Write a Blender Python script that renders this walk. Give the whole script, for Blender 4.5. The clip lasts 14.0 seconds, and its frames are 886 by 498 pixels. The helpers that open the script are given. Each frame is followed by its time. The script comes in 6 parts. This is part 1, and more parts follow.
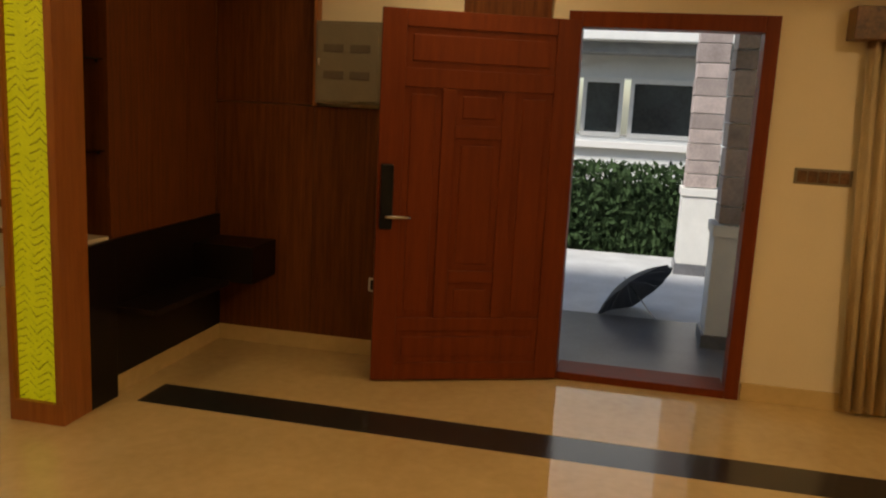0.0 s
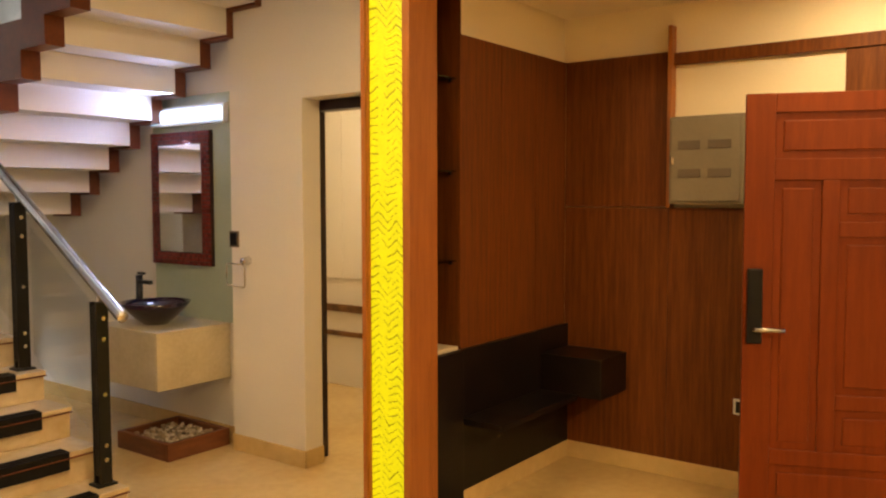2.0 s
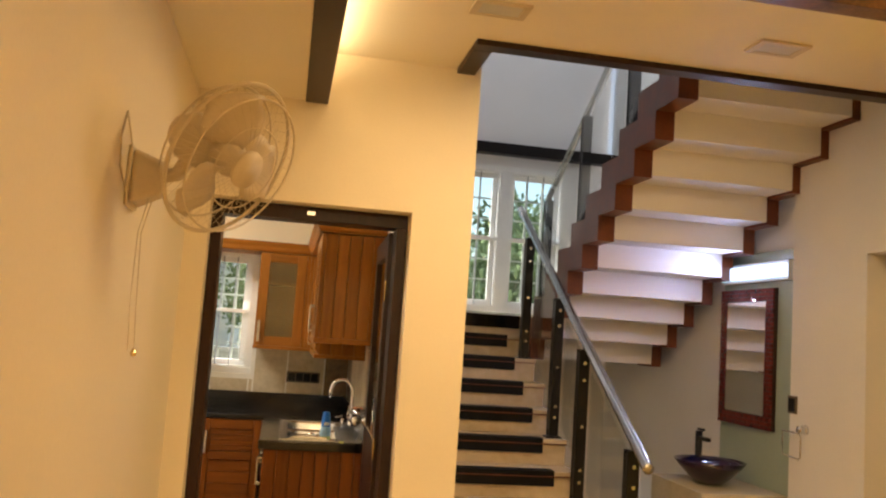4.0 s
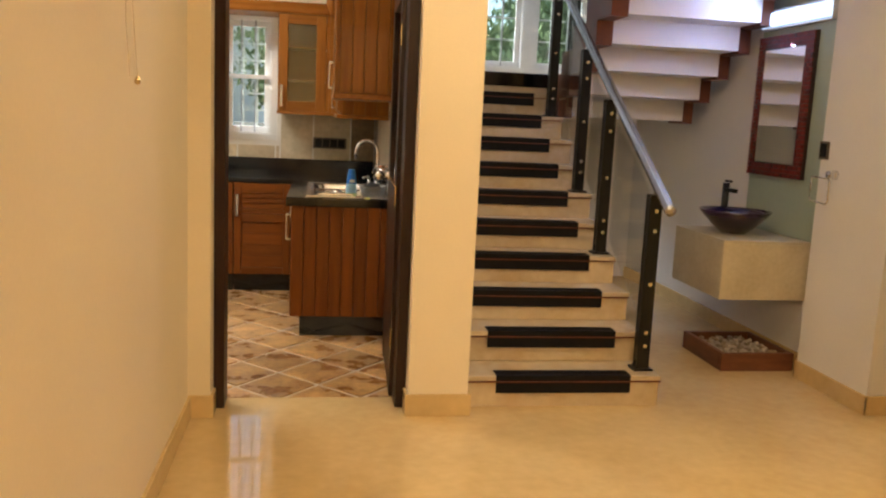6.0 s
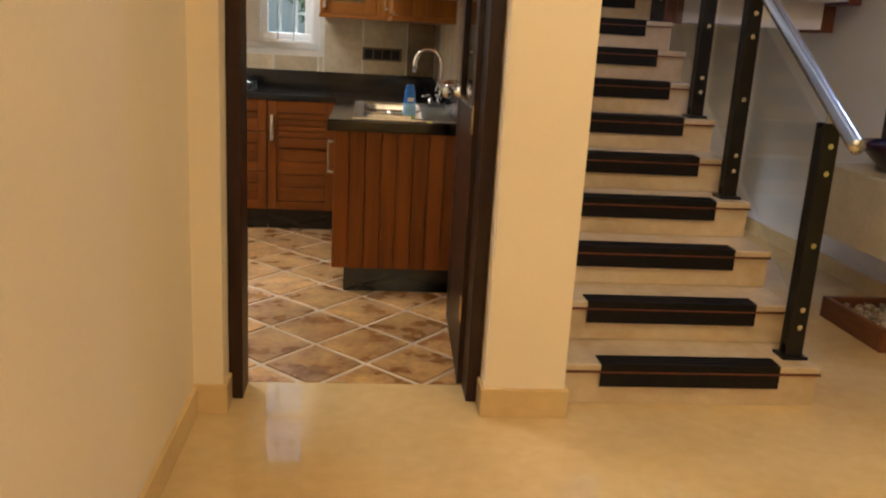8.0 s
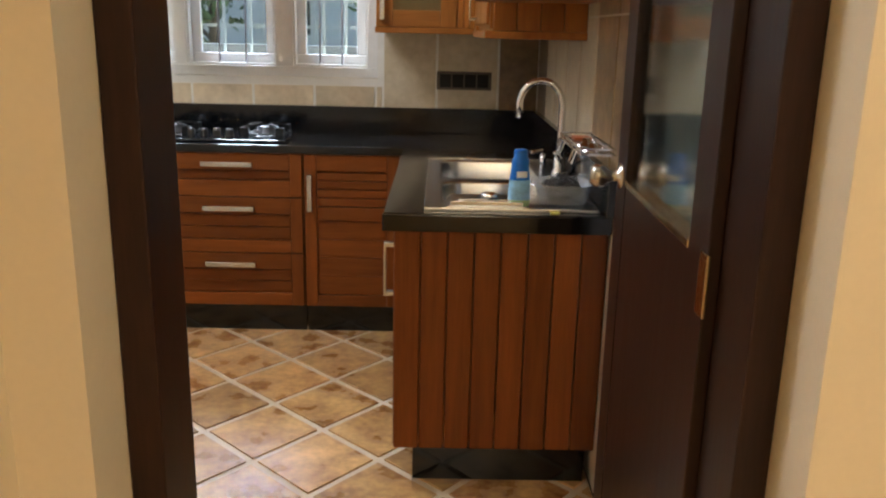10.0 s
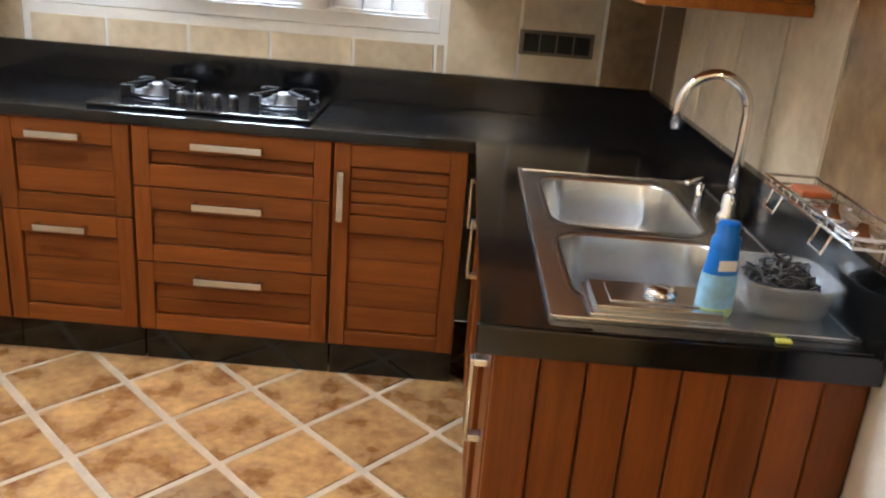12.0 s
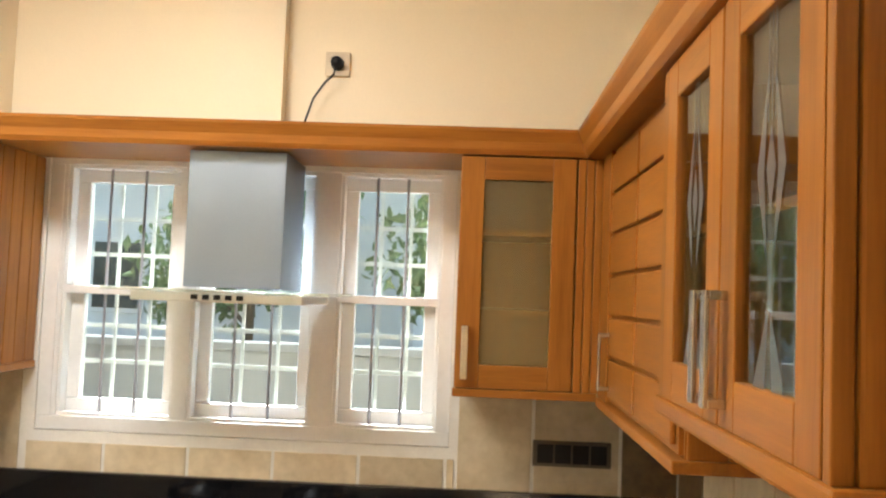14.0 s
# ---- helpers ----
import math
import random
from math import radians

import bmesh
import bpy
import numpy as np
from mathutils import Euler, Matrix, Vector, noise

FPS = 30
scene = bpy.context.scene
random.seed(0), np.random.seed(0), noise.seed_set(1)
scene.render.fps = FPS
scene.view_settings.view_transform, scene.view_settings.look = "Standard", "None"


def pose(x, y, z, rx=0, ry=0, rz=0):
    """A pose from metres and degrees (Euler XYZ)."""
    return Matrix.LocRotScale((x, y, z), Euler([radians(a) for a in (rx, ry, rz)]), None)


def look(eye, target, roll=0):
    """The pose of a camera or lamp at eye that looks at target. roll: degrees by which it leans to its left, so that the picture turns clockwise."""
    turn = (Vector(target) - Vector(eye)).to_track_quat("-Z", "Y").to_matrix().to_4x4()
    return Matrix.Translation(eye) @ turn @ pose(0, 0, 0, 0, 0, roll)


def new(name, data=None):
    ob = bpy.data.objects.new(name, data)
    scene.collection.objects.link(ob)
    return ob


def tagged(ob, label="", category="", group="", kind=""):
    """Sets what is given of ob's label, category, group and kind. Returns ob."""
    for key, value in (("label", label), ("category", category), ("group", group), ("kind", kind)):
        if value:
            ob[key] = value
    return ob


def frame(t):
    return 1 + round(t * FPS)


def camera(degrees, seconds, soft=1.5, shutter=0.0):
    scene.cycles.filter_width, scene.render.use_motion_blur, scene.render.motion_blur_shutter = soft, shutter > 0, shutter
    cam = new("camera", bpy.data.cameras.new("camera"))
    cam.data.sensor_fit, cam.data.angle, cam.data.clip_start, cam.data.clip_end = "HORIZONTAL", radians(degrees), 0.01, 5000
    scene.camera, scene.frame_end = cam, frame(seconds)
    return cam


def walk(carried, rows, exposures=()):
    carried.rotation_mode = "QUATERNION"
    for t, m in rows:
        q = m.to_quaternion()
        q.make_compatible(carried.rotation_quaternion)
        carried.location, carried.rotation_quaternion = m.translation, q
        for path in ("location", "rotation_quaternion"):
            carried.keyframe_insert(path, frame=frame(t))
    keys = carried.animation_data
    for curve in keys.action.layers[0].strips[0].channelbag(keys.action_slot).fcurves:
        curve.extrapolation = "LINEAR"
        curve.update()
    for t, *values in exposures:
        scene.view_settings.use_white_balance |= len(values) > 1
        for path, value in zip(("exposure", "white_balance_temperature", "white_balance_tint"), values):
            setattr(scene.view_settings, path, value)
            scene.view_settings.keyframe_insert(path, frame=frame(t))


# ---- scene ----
cam = camera(56.3, 14.0, soft=2.2)
PATH = [
    (0, (-0.246, 1.076, 1.572), (1.677, 1.496, 1.218), 2.9),
    (0.5, (-0.287, 1.096, 1.524), (1.6, 1.538, 1.03), 3.7),
    (1, (-0.342, 1.13, 1.409), (1.527, 1.661, 0.933), 3.1),
    (1.5, (-0.184, 1.145, 1.471), (1.607, 1.972, 1.143), 0.3),
    (2, (0.051, 1.216, 1.548), (1.657, 2.402, 1.428), -0.1),
    (2.5, (0.189, 1.233, 1.558), (1.525, 2.719, 1.632), 0.4),
    (3, (0.316, 1.202, 1.645), (1.289, 2.934, 1.872), 1.4),
    (3.5, (0.448, 1.005, 1.625), (1.0, 2.9, 1.947), 4.3),
    (4, (0.508, 0.948, 1.57), (0.865, 2.906, 1.774), 3.9),
    (4.2, (0.516, 0.943, 1.531), (0.861, 2.908, 1.675), 3.4),
    (6.3, (0.6, 1.026, 1.364), (0.902, 2.969, 0.997), 2.8),
    (6.5, (0.596, 1.057, 1.343), (0.895, 2.994, 0.945), 3.2),
    (7, (0.585, 1.227, 1.292), (0.862, 3.151, 0.82), 4.1),
    (7.5, (0.545, 1.55, 1.322), (0.815, 3.455, 0.774), 3.7),
    (8, (0.596, 2.032, 1.292), (0.788, 3.959, 0.792), 3.2),
    (8.5, (0.617, 2.462, 1.301), (0.723, 4.409, 0.86), 3.3),
    (8.7, (0.602, 2.637, 1.299), (0.699, 4.59, 0.882), 3.0),
    (10.8, (0.518, 4.328, 1.403), (0.486, 6.231, 0.79), 1.5),
    (11, (0.491, 4.446, 1.386), (0.445, 6.339, 0.743), 2.0),
    (11.5, (0.393, 4.672, 1.381), (0.365, 6.544, 0.68), 3.3),
    (12, (0.349, 4.84, 1.419), (0.34, 6.723, 0.748), 4.7),
    (12.5, (0.321, 4.928, 1.476), (0.339, 6.856, 0.944), 6.0),
    (13, (0.325, 4.98, 1.536), (0.365, 6.951, 1.196), 5.9),
    (13.5, (0.328, 5.006, 1.603), (0.351, 7.002, 1.48), 3.9),
    (14, (0.325, 5.017, 1.673), (0.247, 7.012, 1.785), 2.2),
]
walk(cam, [(t, look(eye, target, roll)) for t, eye, target, roll in PATH], exposures=((0, -0.12, 6900, 9), (0.4, 0.65, 7100, 9), (0.9, 1.1, 7000, 9), (1.4, 1.3, 6900, 9), (2, 1.5, 7100, 9), (3, 1.68, 6700, 9), (4, 1.29, 6700, 9), (6.5, 1.3, 5800, 9), (8.5, 1.09, 5600, 9), (11, 1.09, 5100, 9), (12, 1.65, 5100, 9), (13, 1.95, 5700, 9), (14, 1.64, 6000, 9)))

# ---- light ----
world = bpy.data.worlds.new("sky")
scene.world = world
world.use_nodes = True
wn = world.node_tree.nodes
sky = wn.new("ShaderNodeTexSky")
sky.sky_type, sky.sun_disc = "NISHITA", False
sky.sun_elevation, sky.sun_rotation = radians(48), radians(315)
world.node_tree.links.new(sky.outputs[0], wn["Background"].inputs[0])
wn["Background"].inputs[1].default_value = 0.15
sun = new("sun", bpy.data.lights.new("sun", "SUN"))
sun.data.energy, sun.data.angle, sun.data.color = 5.0, radians(10), (1, 0.97, 0.93)
sun.matrix_basis = look((0, 0, 0), (-math.sin(radians(315)) * 0.67, -math.cos(radians(315)) * 0.67, -0.74))

WARM, NEUTRAL, COOL = (1.0, 0.74, 0.42), (1.0, 0.94, 0.86), (0.72, 0.82, 1.0)


def area(name, eye, target, sx, sy, watts, colour):
    """A rectangular lamp at eye that shines at target."""
    ob = new(name, bpy.data.lights.new(name, "AREA"))
    ob.data.shape, ob.data.size, ob.data.size_y, ob.data.energy, ob.data.color = "RECTANGLE", sx, sy, watts, colour
    ob.matrix_basis = look(eye, target)
    return ob


# LED strips lying in the ceiling coves, shining up
area("cove_lamp_passage", (1.8, 3.46, 2.92), (1.8, 3.46, 3.3), 2.2, 0.05, 2.8, WARM)
# unseen downward lamp added to brighten the foyer
area("fill_lamp_foyer", (3.9, 1.9, 2.59), (3.9, 1.9, 0), 0.3, 0.3, 5, WARM)
area("cove_lamp_west", (0.56, 0.8, 2.70), (0.56, 0.8, 3.2), 0.05, 5.2, 31, WARM)
area("cove_lamp_corner", (0.56, 4.05, 2.70), (0.56, 4.05, 3.2), 0.05, 1.1, 2, WARM)
# unseen ceiling lamps: kitchen's inferred, the living room, passage and bedroom ones added fill
area("fill_lamp_living", (0.8, -1.0, 3.08), (0.8, -1.0, 0), 0.7, 0.7, 50, WARM)
area("fill_lamp_passage", (1.75, 3.75, 2.80), (1.75, 3.75, 0), 1.3, 0.10, 9, WARM)
area("ceiling_lamp_kitchen", (-0.85, 6.35, 2.97), (-0.85, 6.35, 0), 0.9, 0.5, 19, NEUTRAL)
# area lamp added outside above the kitchen window, standing in for skylight falling in
area("window_sky_fill", (-1.2, 9.3, 3.0), (0.45, 6.8, 0.9), 1.3, 0.7, 190, (0.96, 0.98, 1.0))
area("fill_lamp_bedroom", (4.4, 5.1, 2.7), (4.4, 5.1, 0), 0.5, 0.5, 7.5, WARM)
area("mirror_lamp_tube", (3.355, 5.76, 2.06), (2.7, 5.76, 1.80), 0.05, 0.66, 5.5, (0.52, 0.58, 1.0))
# cool lamp added out of view, high up, to lift the stairwell
area("fill_lamp_upper_hall", (2.4, 6.5, 5.3), (2.4, 6.5, 0), 1.6, 2.5, 6.5, COOL)


# ---- materials ----
def mat(name, colour, rough=0.5, metal=0.0, vary=0.12, size=6.0, grain=60.0, bump=0.05, stretch=(1, 1, 1), second=None, spec=0.5,
        glow=None, power=0.0, each=0.0, coat=0.0):
    """A node material: two scales of noise vary the colour and the gloss, and give a fine relief."""
    m = bpy.data.materials.new(name)
    m.use_nodes = True
    n, ln = m.node_tree.nodes, m.node_tree.links
    b = n["Principled BSDF"]
    tc, mp = n.new("ShaderNodeTexCoord"), n.new("ShaderNodeMapping")
    mp.inputs["Scale"].default_value = stretch
    ln.new(tc.outputs["Object"], mp.inputs[0])
    big, fine = n.new("ShaderNodeTexNoise"), n.new("ShaderNodeTexNoise")
    big.inputs["Scale"].default_value, big.inputs["Detail"].default_value = size, 4
    fine.inputs["Scale"].default_value, fine.inputs["Detail"].default_value = grain, 3
    mix, mul, add = n.new("ShaderNodeMixRGB"), n.new("ShaderNodeMath"), n.new("ShaderNodeMath")
    mul.operation, add.operation = "MULTIPLY", "ADD"
    for tex in (big, fine):
        ln.new(mp.outputs[0], tex.inputs["Vector"])
    mul.inputs[1].default_value = 0.5
    ln.new(fine.outputs[0], mul.inputs[0])
    ln.new(big.outputs[0], add.inputs[0])
    ln.new(mul.outputs[0], add.inputs[1])
    ramp = n.new("ShaderNodeMapRange")
    ramp.inputs[1].default_value, ramp.inputs[2].default_value = 0.5, 1.0
    ln.new(add.outputs[0], ramp.inputs[0])
    dark = second or tuple(c * (1 - vary) for c in colour)
    light = colour if second else tuple(min(1, c * (1 + vary)) for c in colour)
    mix.inputs[1].default_value, mix.inputs[2].default_value = (*dark, 1), (*light, 1)
    ln.new(ramp.outputs[0], mix.inputs[0])
    out = mix.outputs[0]
    if each:
        info, hsv, mr = n.new("ShaderNodeObjectInfo"), n.new("ShaderNodeHueSaturation"), n.new("ShaderNodeMapRange")
        mr.inputs[3].default_value, mr.inputs[4].default_value = 1 - each, 1 + each
        ln.new(info.outputs["Random"], mr.inputs[0])
        shift = n.new("ShaderNodeMath")
        shift.operation = "MULTIPLY"
        shift.inputs[1].default_value = 37.0
        ln.new(info.outputs["Random"], shift.inputs[0])
        ln.new(shift.outputs[0], mp.inputs["Location"])
        ln.new(mr.outputs[0], hsv.inputs["Value"])
        ln.new(out, hsv.inputs["Color"])
        out = hsv.outputs[0]
    ln.new(out, b.inputs["Base Color"])
    rr = n.new("ShaderNodeMapRange")
    rr.inputs[3].default_value, rr.inputs[4].default_value = max(0, rough * 0.85), min(1, rough * 1.15)
    ln.new(big.outputs[0], rr.inputs[0])
    ln.new(rr.outputs[0], b.inputs["Roughness"])
    b.inputs["Metallic"].default_value, b.inputs["Specular IOR Level"].default_value = metal, spec
    b.inputs["Coat Weight"].default_value, b.inputs["Coat Roughness"].default_value = coat, 0.08
    if bump:
        bp = n.new("ShaderNodeBump")
        bp.inputs["Strength"].default_value, bp.inputs["Distance"].default_value = bump, 0.01
        ln.new(add.outputs[0], bp.inputs["Height"])
        ln.new(bp.outputs[0], b.inputs["Normal"])
    if glow:
        b.inputs["Emission Color"].default_value, b.inputs["Emission Strength"].default_value = (*glow, 1), power
    return m


def glass(name, tint, rough=0.0, clear=0.96, gloss=0.9):
    """Thin glass: mostly see-through, with a mirror's share by Fresnel."""
    m = bpy.data.materials.new(name)
    m.use_nodes = True
    n, ln = m.node_tree.nodes, m.node_tree.links
    n.remove(n["Principled BSDF"])
    tr, gl, mx, fr, pw, mm = (n.new("ShaderNode" + k) for k in ("BsdfTransparent", "BsdfGlossy", "MixShader", "LayerWeight", "Math", "Math"))
    tr.inputs[0].default_value = (*tint, 1)
    gl.inputs["Roughness"].default_value = rough
    fr.inputs[0].default_value = 0.5
    pw.operation, mm.operation = "POWER", "MULTIPLY_ADD"
    pw.inputs[1].default_value = 5.0
    mm.inputs[1].default_value, mm.inputs[2].default_value = gloss, 1 - clear
    mm.use_clamp = True
    ln.new(fr.outputs["Facing"], pw.inputs[0])
    ln.new(pw.outputs[0], mm.inputs[0])
    ln.new(mm.outputs[0], mx.inputs[0])
    ln.new(tr.outputs[0], mx.inputs[1])
    ln.new(gl.outputs[0], mx.inputs[2])
    ln.new(mx.outputs[0], n["Material Output"].inputs[0])
    return m


M_WALL = mat("cream_paint", (0.86, 0.75, 0.55), 0.55, vary=0.03, size=1.5, grain=90, bump=0.04)
M_WALL2 = mat("white_paint", (0.80, 0.78, 0.76), 0.55, vary=0.03, size=1.5, grain=90, bump=0.04)
M_CEIL = mat("ceiling_paint", (0.86, 0.77, 0.60), 0.6, vary=0.03, size=1.5, grain=90, bump=0.03)
M_MARBLE = mat("cream_marble", (0.75, 0.56, 0.275), 0.04, size=1.7, grain=17, bump=0.004, second=(0.60, 0.43, 0.195), spec=0.5)
M_STEP = mat("step_marble", (0.68, 0.56, 0.38), 0.22, size=3.5, grain=20, bump=0.01, second=(0.52, 0.39, 0.23), each=0.06)
M_BLACK = mat("black_granite", (0.005, 0.005, 0.0055), 0.12, vary=0.5, size=40, grain=300, bump=0.01)
M_STRIP = mat("dark_granite_strip", (0.03, 0.028, 0.026), 0.16, vary=0.3, size=30, grain=200, bump=0.01)
M_BLACKWOOD = mat("black_laminate", (0.009, 0.006, 0.005), 0.35, spec=0.25, vary=0.3, size=8, grain=80, bump=0.02)
M_PANEL = mat("veneer_panel", (0.185, 0.056, 0.012), 0.5, spec=0.22, size=5, grain=26, bump=0.03, stretch=(9, 9, 0.5), second=(0.095, 0.026, 0.006))
M_DOOR = mat("red_teak", (0.20, 0.038, 0.007), 0.45, spec=0.22, size=4, grain=24, bump=0.03, stretch=(8, 8, 0.6), second=(0.145, 0.025, 0.005))
M_DARKWOOD = mat("dark_stained_wood", (0.038, 0.015, 0.009), 0.38, spec=0.3, size=5, grain=30, bump=0.03, stretch=(8, 8, 0.6), second=(0.017, 0.007, 0.0045))
M_TRIM = mat("brown_trim_wood", (0.25, 0.12, 0.042), 0.4, size=5, grain=30, bump=0.03, stretch=(2, 2, 2), second=(0.06, 0.028, 0.013))
M_COLUMN = mat("light_teak_column", (0.42, 0.15, 0.035), 0.4, size=5, grain=26, bump=0.03, stretch=(9, 9, 0.5), second=(0.30, 0.095, 0.02))
M_CAB = mat("teak_cabinet", (0.22, 0.066, 0.008), 0.36, spec=0.22, size=4, grain=22, bump=0.025, stretch=(9, 9, 0.5), second=(0.14, 0.039, 0.005), each=0.2)
M_CABH = mat("teak_cabinet_across", (0.22, 0.066, 0.008), 0.36, spec=0.22, size=4, grain=22, bump=0.025, stretch=(0.5, 9, 9), second=(0.14, 0.039, 0.005), each=0.2)
M_CABY = mat("teak_cabinet_along", (0.22, 0.066, 0.008), 0.36, spec=0.22, size=4, grain=22, bump=0.025, stretch=(9, 0.5, 9), second=(0.14, 0.039, 0.005), each=0.2)
# one teak in two tones: this lighter set paints in the wall units' brighter light
M_CABLIT = mat("lit_teak_cabinet", (0.375, 0.146, 0.020), 0.34, spec=0.28, size=4, grain=22, bump=0.025, stretch=(9, 9, 0.5), second=(0.25, 0.088, 0.012), each=0.16)
M_CABLITH = mat("lit_teak_cabinet_across", (0.375, 0.146, 0.020), 0.34, spec=0.28, size=4, grain=22, bump=0.025, stretch=(0.5, 9, 9), second=(0.25, 0.088, 0.012), each=0.16)
M_CABLITY = mat("lit_teak_cabinet_along", (0.375, 0.146, 0.020), 0.34, spec=0.28, size=4, grain=22, bump=0.025, stretch=(9, 0.5, 9), second=(0.25, 0.088, 0.012), each=0.16)
M_STRINGER = mat("stringer_wood", (0.18, 0.046, 0.013), 0.4, size=5, grain=30, bump=0.03, stretch=(2, 2, 2), second=(0.105, 0.026, 0.008))
M_STEEL = mat("brushed_steel", (0.60, 0.60, 0.59), 0.26, metal=1.0, vary=0.03, size=2, grain=6, bump=0.0)
M_BURNER = mat("burner_steel", (0.10, 0.097, 0.094), 0.45, metal=1.0, vary=0.15, size=10, grain=40, bump=0.0)
M_CHROME = mat("chrome", (0.75, 0.75, 0.76), 0.1, metal=1.0, vary=0.02, size=2, grain=6, bump=0.0)
M_HOOD = mat("hood_steel", (0.24, 0.28, 0.33), 0.42, metal=1.0, vary=0.05, size=3, grain=150, bump=0.01)
M_BRASS = mat("worn_brass", (0.62, 0.48, 0.26), 0.25, metal=1.0, vary=0.1, size=20, grain=200, bump=0.02)
M_KNOB = mat("worn_knob_steel", (0.62, 0.58, 0.50), 0.22, metal=1.0, vary=0.1, size=20, grain=200, bump=0.02)
M_MIRROR = mat("mirror_silver", (0.9, 0.9, 0.9), 0.02, metal=1.0, vary=0.0, bump=0.0)
M_BLACKMETAL = mat("black_metal", (0.007, 0.0065, 0.0065), 0.35, metal=0.0, spec=0.35, vary=0.3, size=10, grain=120, bump=0.02)
M_RUBBER = mat("black_rubber", (0.009, 0.008, 0.008), 0.55, vary=0.3, size=20, grain=300, bump=0.15, spec=0.15)
M_PLASTIC = mat("black_plastic", (0.010, 0.010, 0.011), 0.35, spec=0.25, vary=0.2, size=20, grain=150, bump=0.02)
M_WHITE = mat("white_plastic", (0.78, 0.77, 0.74), 0.4, vary=0.04, size=8, grain=80, bump=0.01)
M_IVORY = mat("ivory_plastic", (0.62, 0.51, 0.34), 0.4, vary=0.06, size=8, grain=80, bump=0.01)
M_WINDOW = mat("white_window_paint", (0.80, 0.80, 0.78), 0.35, vary=0.05, size=6, grain=60, bump=0.03)
M_METER = mat("grey_enamel", (0.22, 0.185, 0.13), 0.5, vary=0.08, size=6, grain=60, bump=0.02)
M_FTILE = mat("rustic_tile", (0.70, 0.44, 0.16), 0.28, size=7, grain=34, bump=0.06, second=(0.23, 0.095, 0.03), each=0.22)
M_GROUT = mat("grout", (0.66, 0.55, 0.40), 0.7, vary=0.12, size=12, grain=90, bump=0.05)
M_WTILE = mat("beige_wall_tile", (0.72, 0.62, 0.44), 0.3, size=6, grain=30, bump=0.02, second=(0.50, 0.41, 0.265), each=0.14)
M_WTILED = mat("brown_wall_tile", (0.27, 0.18, 0.09), 0.3, size=7, grain=30, bump=0.02, second=(0.13, 0.085, 0.045), each=0.14)
M_WTILEM = mat("mottled_brown_tile", (0.46, 0.33, 0.17), 0.3, size=7, grain=30, bump=0.03, second=(0.20, 0.13, 0.06), each=0.1)
M_JOINT = mat("pale_joint", (0.80, 0.78, 0.72), 0.7, vary=0.06, size=12, grain=90, bump=0.02)
M_VANITY = mat("travertine", (0.62, 0.54, 0.38), 0.35, size=5, grain=40, bump=0.03, second=(0.50, 0.42, 0.27))
M_BOWL = mat("dark_blue_glass", (0.002, 0.005, 0.034), 0.05, size=4, grain=10, bump=0.0, second=(0.032, 0.001, 0.003), coat=0.6)
M_MOSAIC = mat("red_mosaic", (0.13, 0.02, 0.016), 0.25, vary=0.4, size=30, grain=120, bump=0.05, each=0.45)
M_TRAYWOOD = mat("tray_wood", (0.20, 0.07, 0.028), 0.45, size=5, grain=30, bump=0.03, stretch=(1, 1, 6), second=(0.11, 0.035, 0.014))
M_PEBBLE = mat("pebbles", (0.50, 0.44, 0.36), 0.55, vary=0.3, size=14, grain=60, bump=0.02)
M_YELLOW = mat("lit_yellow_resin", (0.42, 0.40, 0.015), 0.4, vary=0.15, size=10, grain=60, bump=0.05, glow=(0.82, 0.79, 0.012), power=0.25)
# darker, dimmer copy of the resin: crease shade put into the colour
M_YELLOW2 = mat("shaded_yellow_groove", (0.24, 0.225, 0.010), 0.4, vary=0.15, size=10, grain=60, bump=0.05, glow=(0.62, 0.55, 0.01), power=0.07)
M_GLASS = glass("clear_glass", (0.93, 0.97, 0.96))
M_GLASSW = glass("tinted_window_glass", (0.80, 0.83, 0.79))
M_BAR = mat("grey_bar_paint", (0.30, 0.30, 0.31), 0.45, vary=0.1, size=10, grain=80, bump=0.02)
M_GLASSB = glass("balustrade_glass", (0.955, 0.97, 0.975), clear=0.945, gloss=0.8)
M_GLASSG = glass("green_glass", (0.45, 0.60, 0.50), rough=0.05, clear=0.85)
M_GLASSF = glass("cabinet_glass", (0.84, 0.86, 0.74), clear=0.92)
M_LAMP = mat("lamp_diffuser", (0.8, 0.85, 0.9), 0.4, vary=0.02, bump=0.0, glow=(0.45, 0.64, 1.0), power=1.2)
M_DOWN = mat("frosted_diffuser", (0.55, 0.52, 0.46), 0.5, vary=0.05, size=20, grain=100, bump=0.02)
M_PORCH = mat("dark_porch_tile", (0.17, 0.17, 0.18), 0.3, vary=0.2, size=4, grain=40, bump=0.02)
M_PAVE = mat("pale_paving", (0.58, 0.58, 0.58), 0.6, vary=0.15, size=3, grain=50, bump=0.05)
M_GROUND = mat("ground_soil", (0.22, 0.20, 0.16), 0.9, vary=0.3, size=2, grain=30, bump=0.2)
M_LEAF = mat("hedge_leaf", (0.05, 0.085, 0.035), 0.8, spec=0.1, vary=0.5, size=9, grain=40, bump=0.05, each=0.2)
M_LEAFL = mat("tree_leaf", (0.20, 0.26, 0.13), 0.8, spec=0.1, vary=0.5, size=9, grain=40, bump=0.05, each=0.2)
M_BARK = mat("bark", (0.13, 0.10, 0.07), 0.9, vary=0.3, size=8, grain=40, bump=0.4)
M_STONE = mat("pink_stone_cladding", (0.40, 0.33, 0.31), 0.6, vary=0.25, size=5, grain=40, bump=0.1, each=0.25)
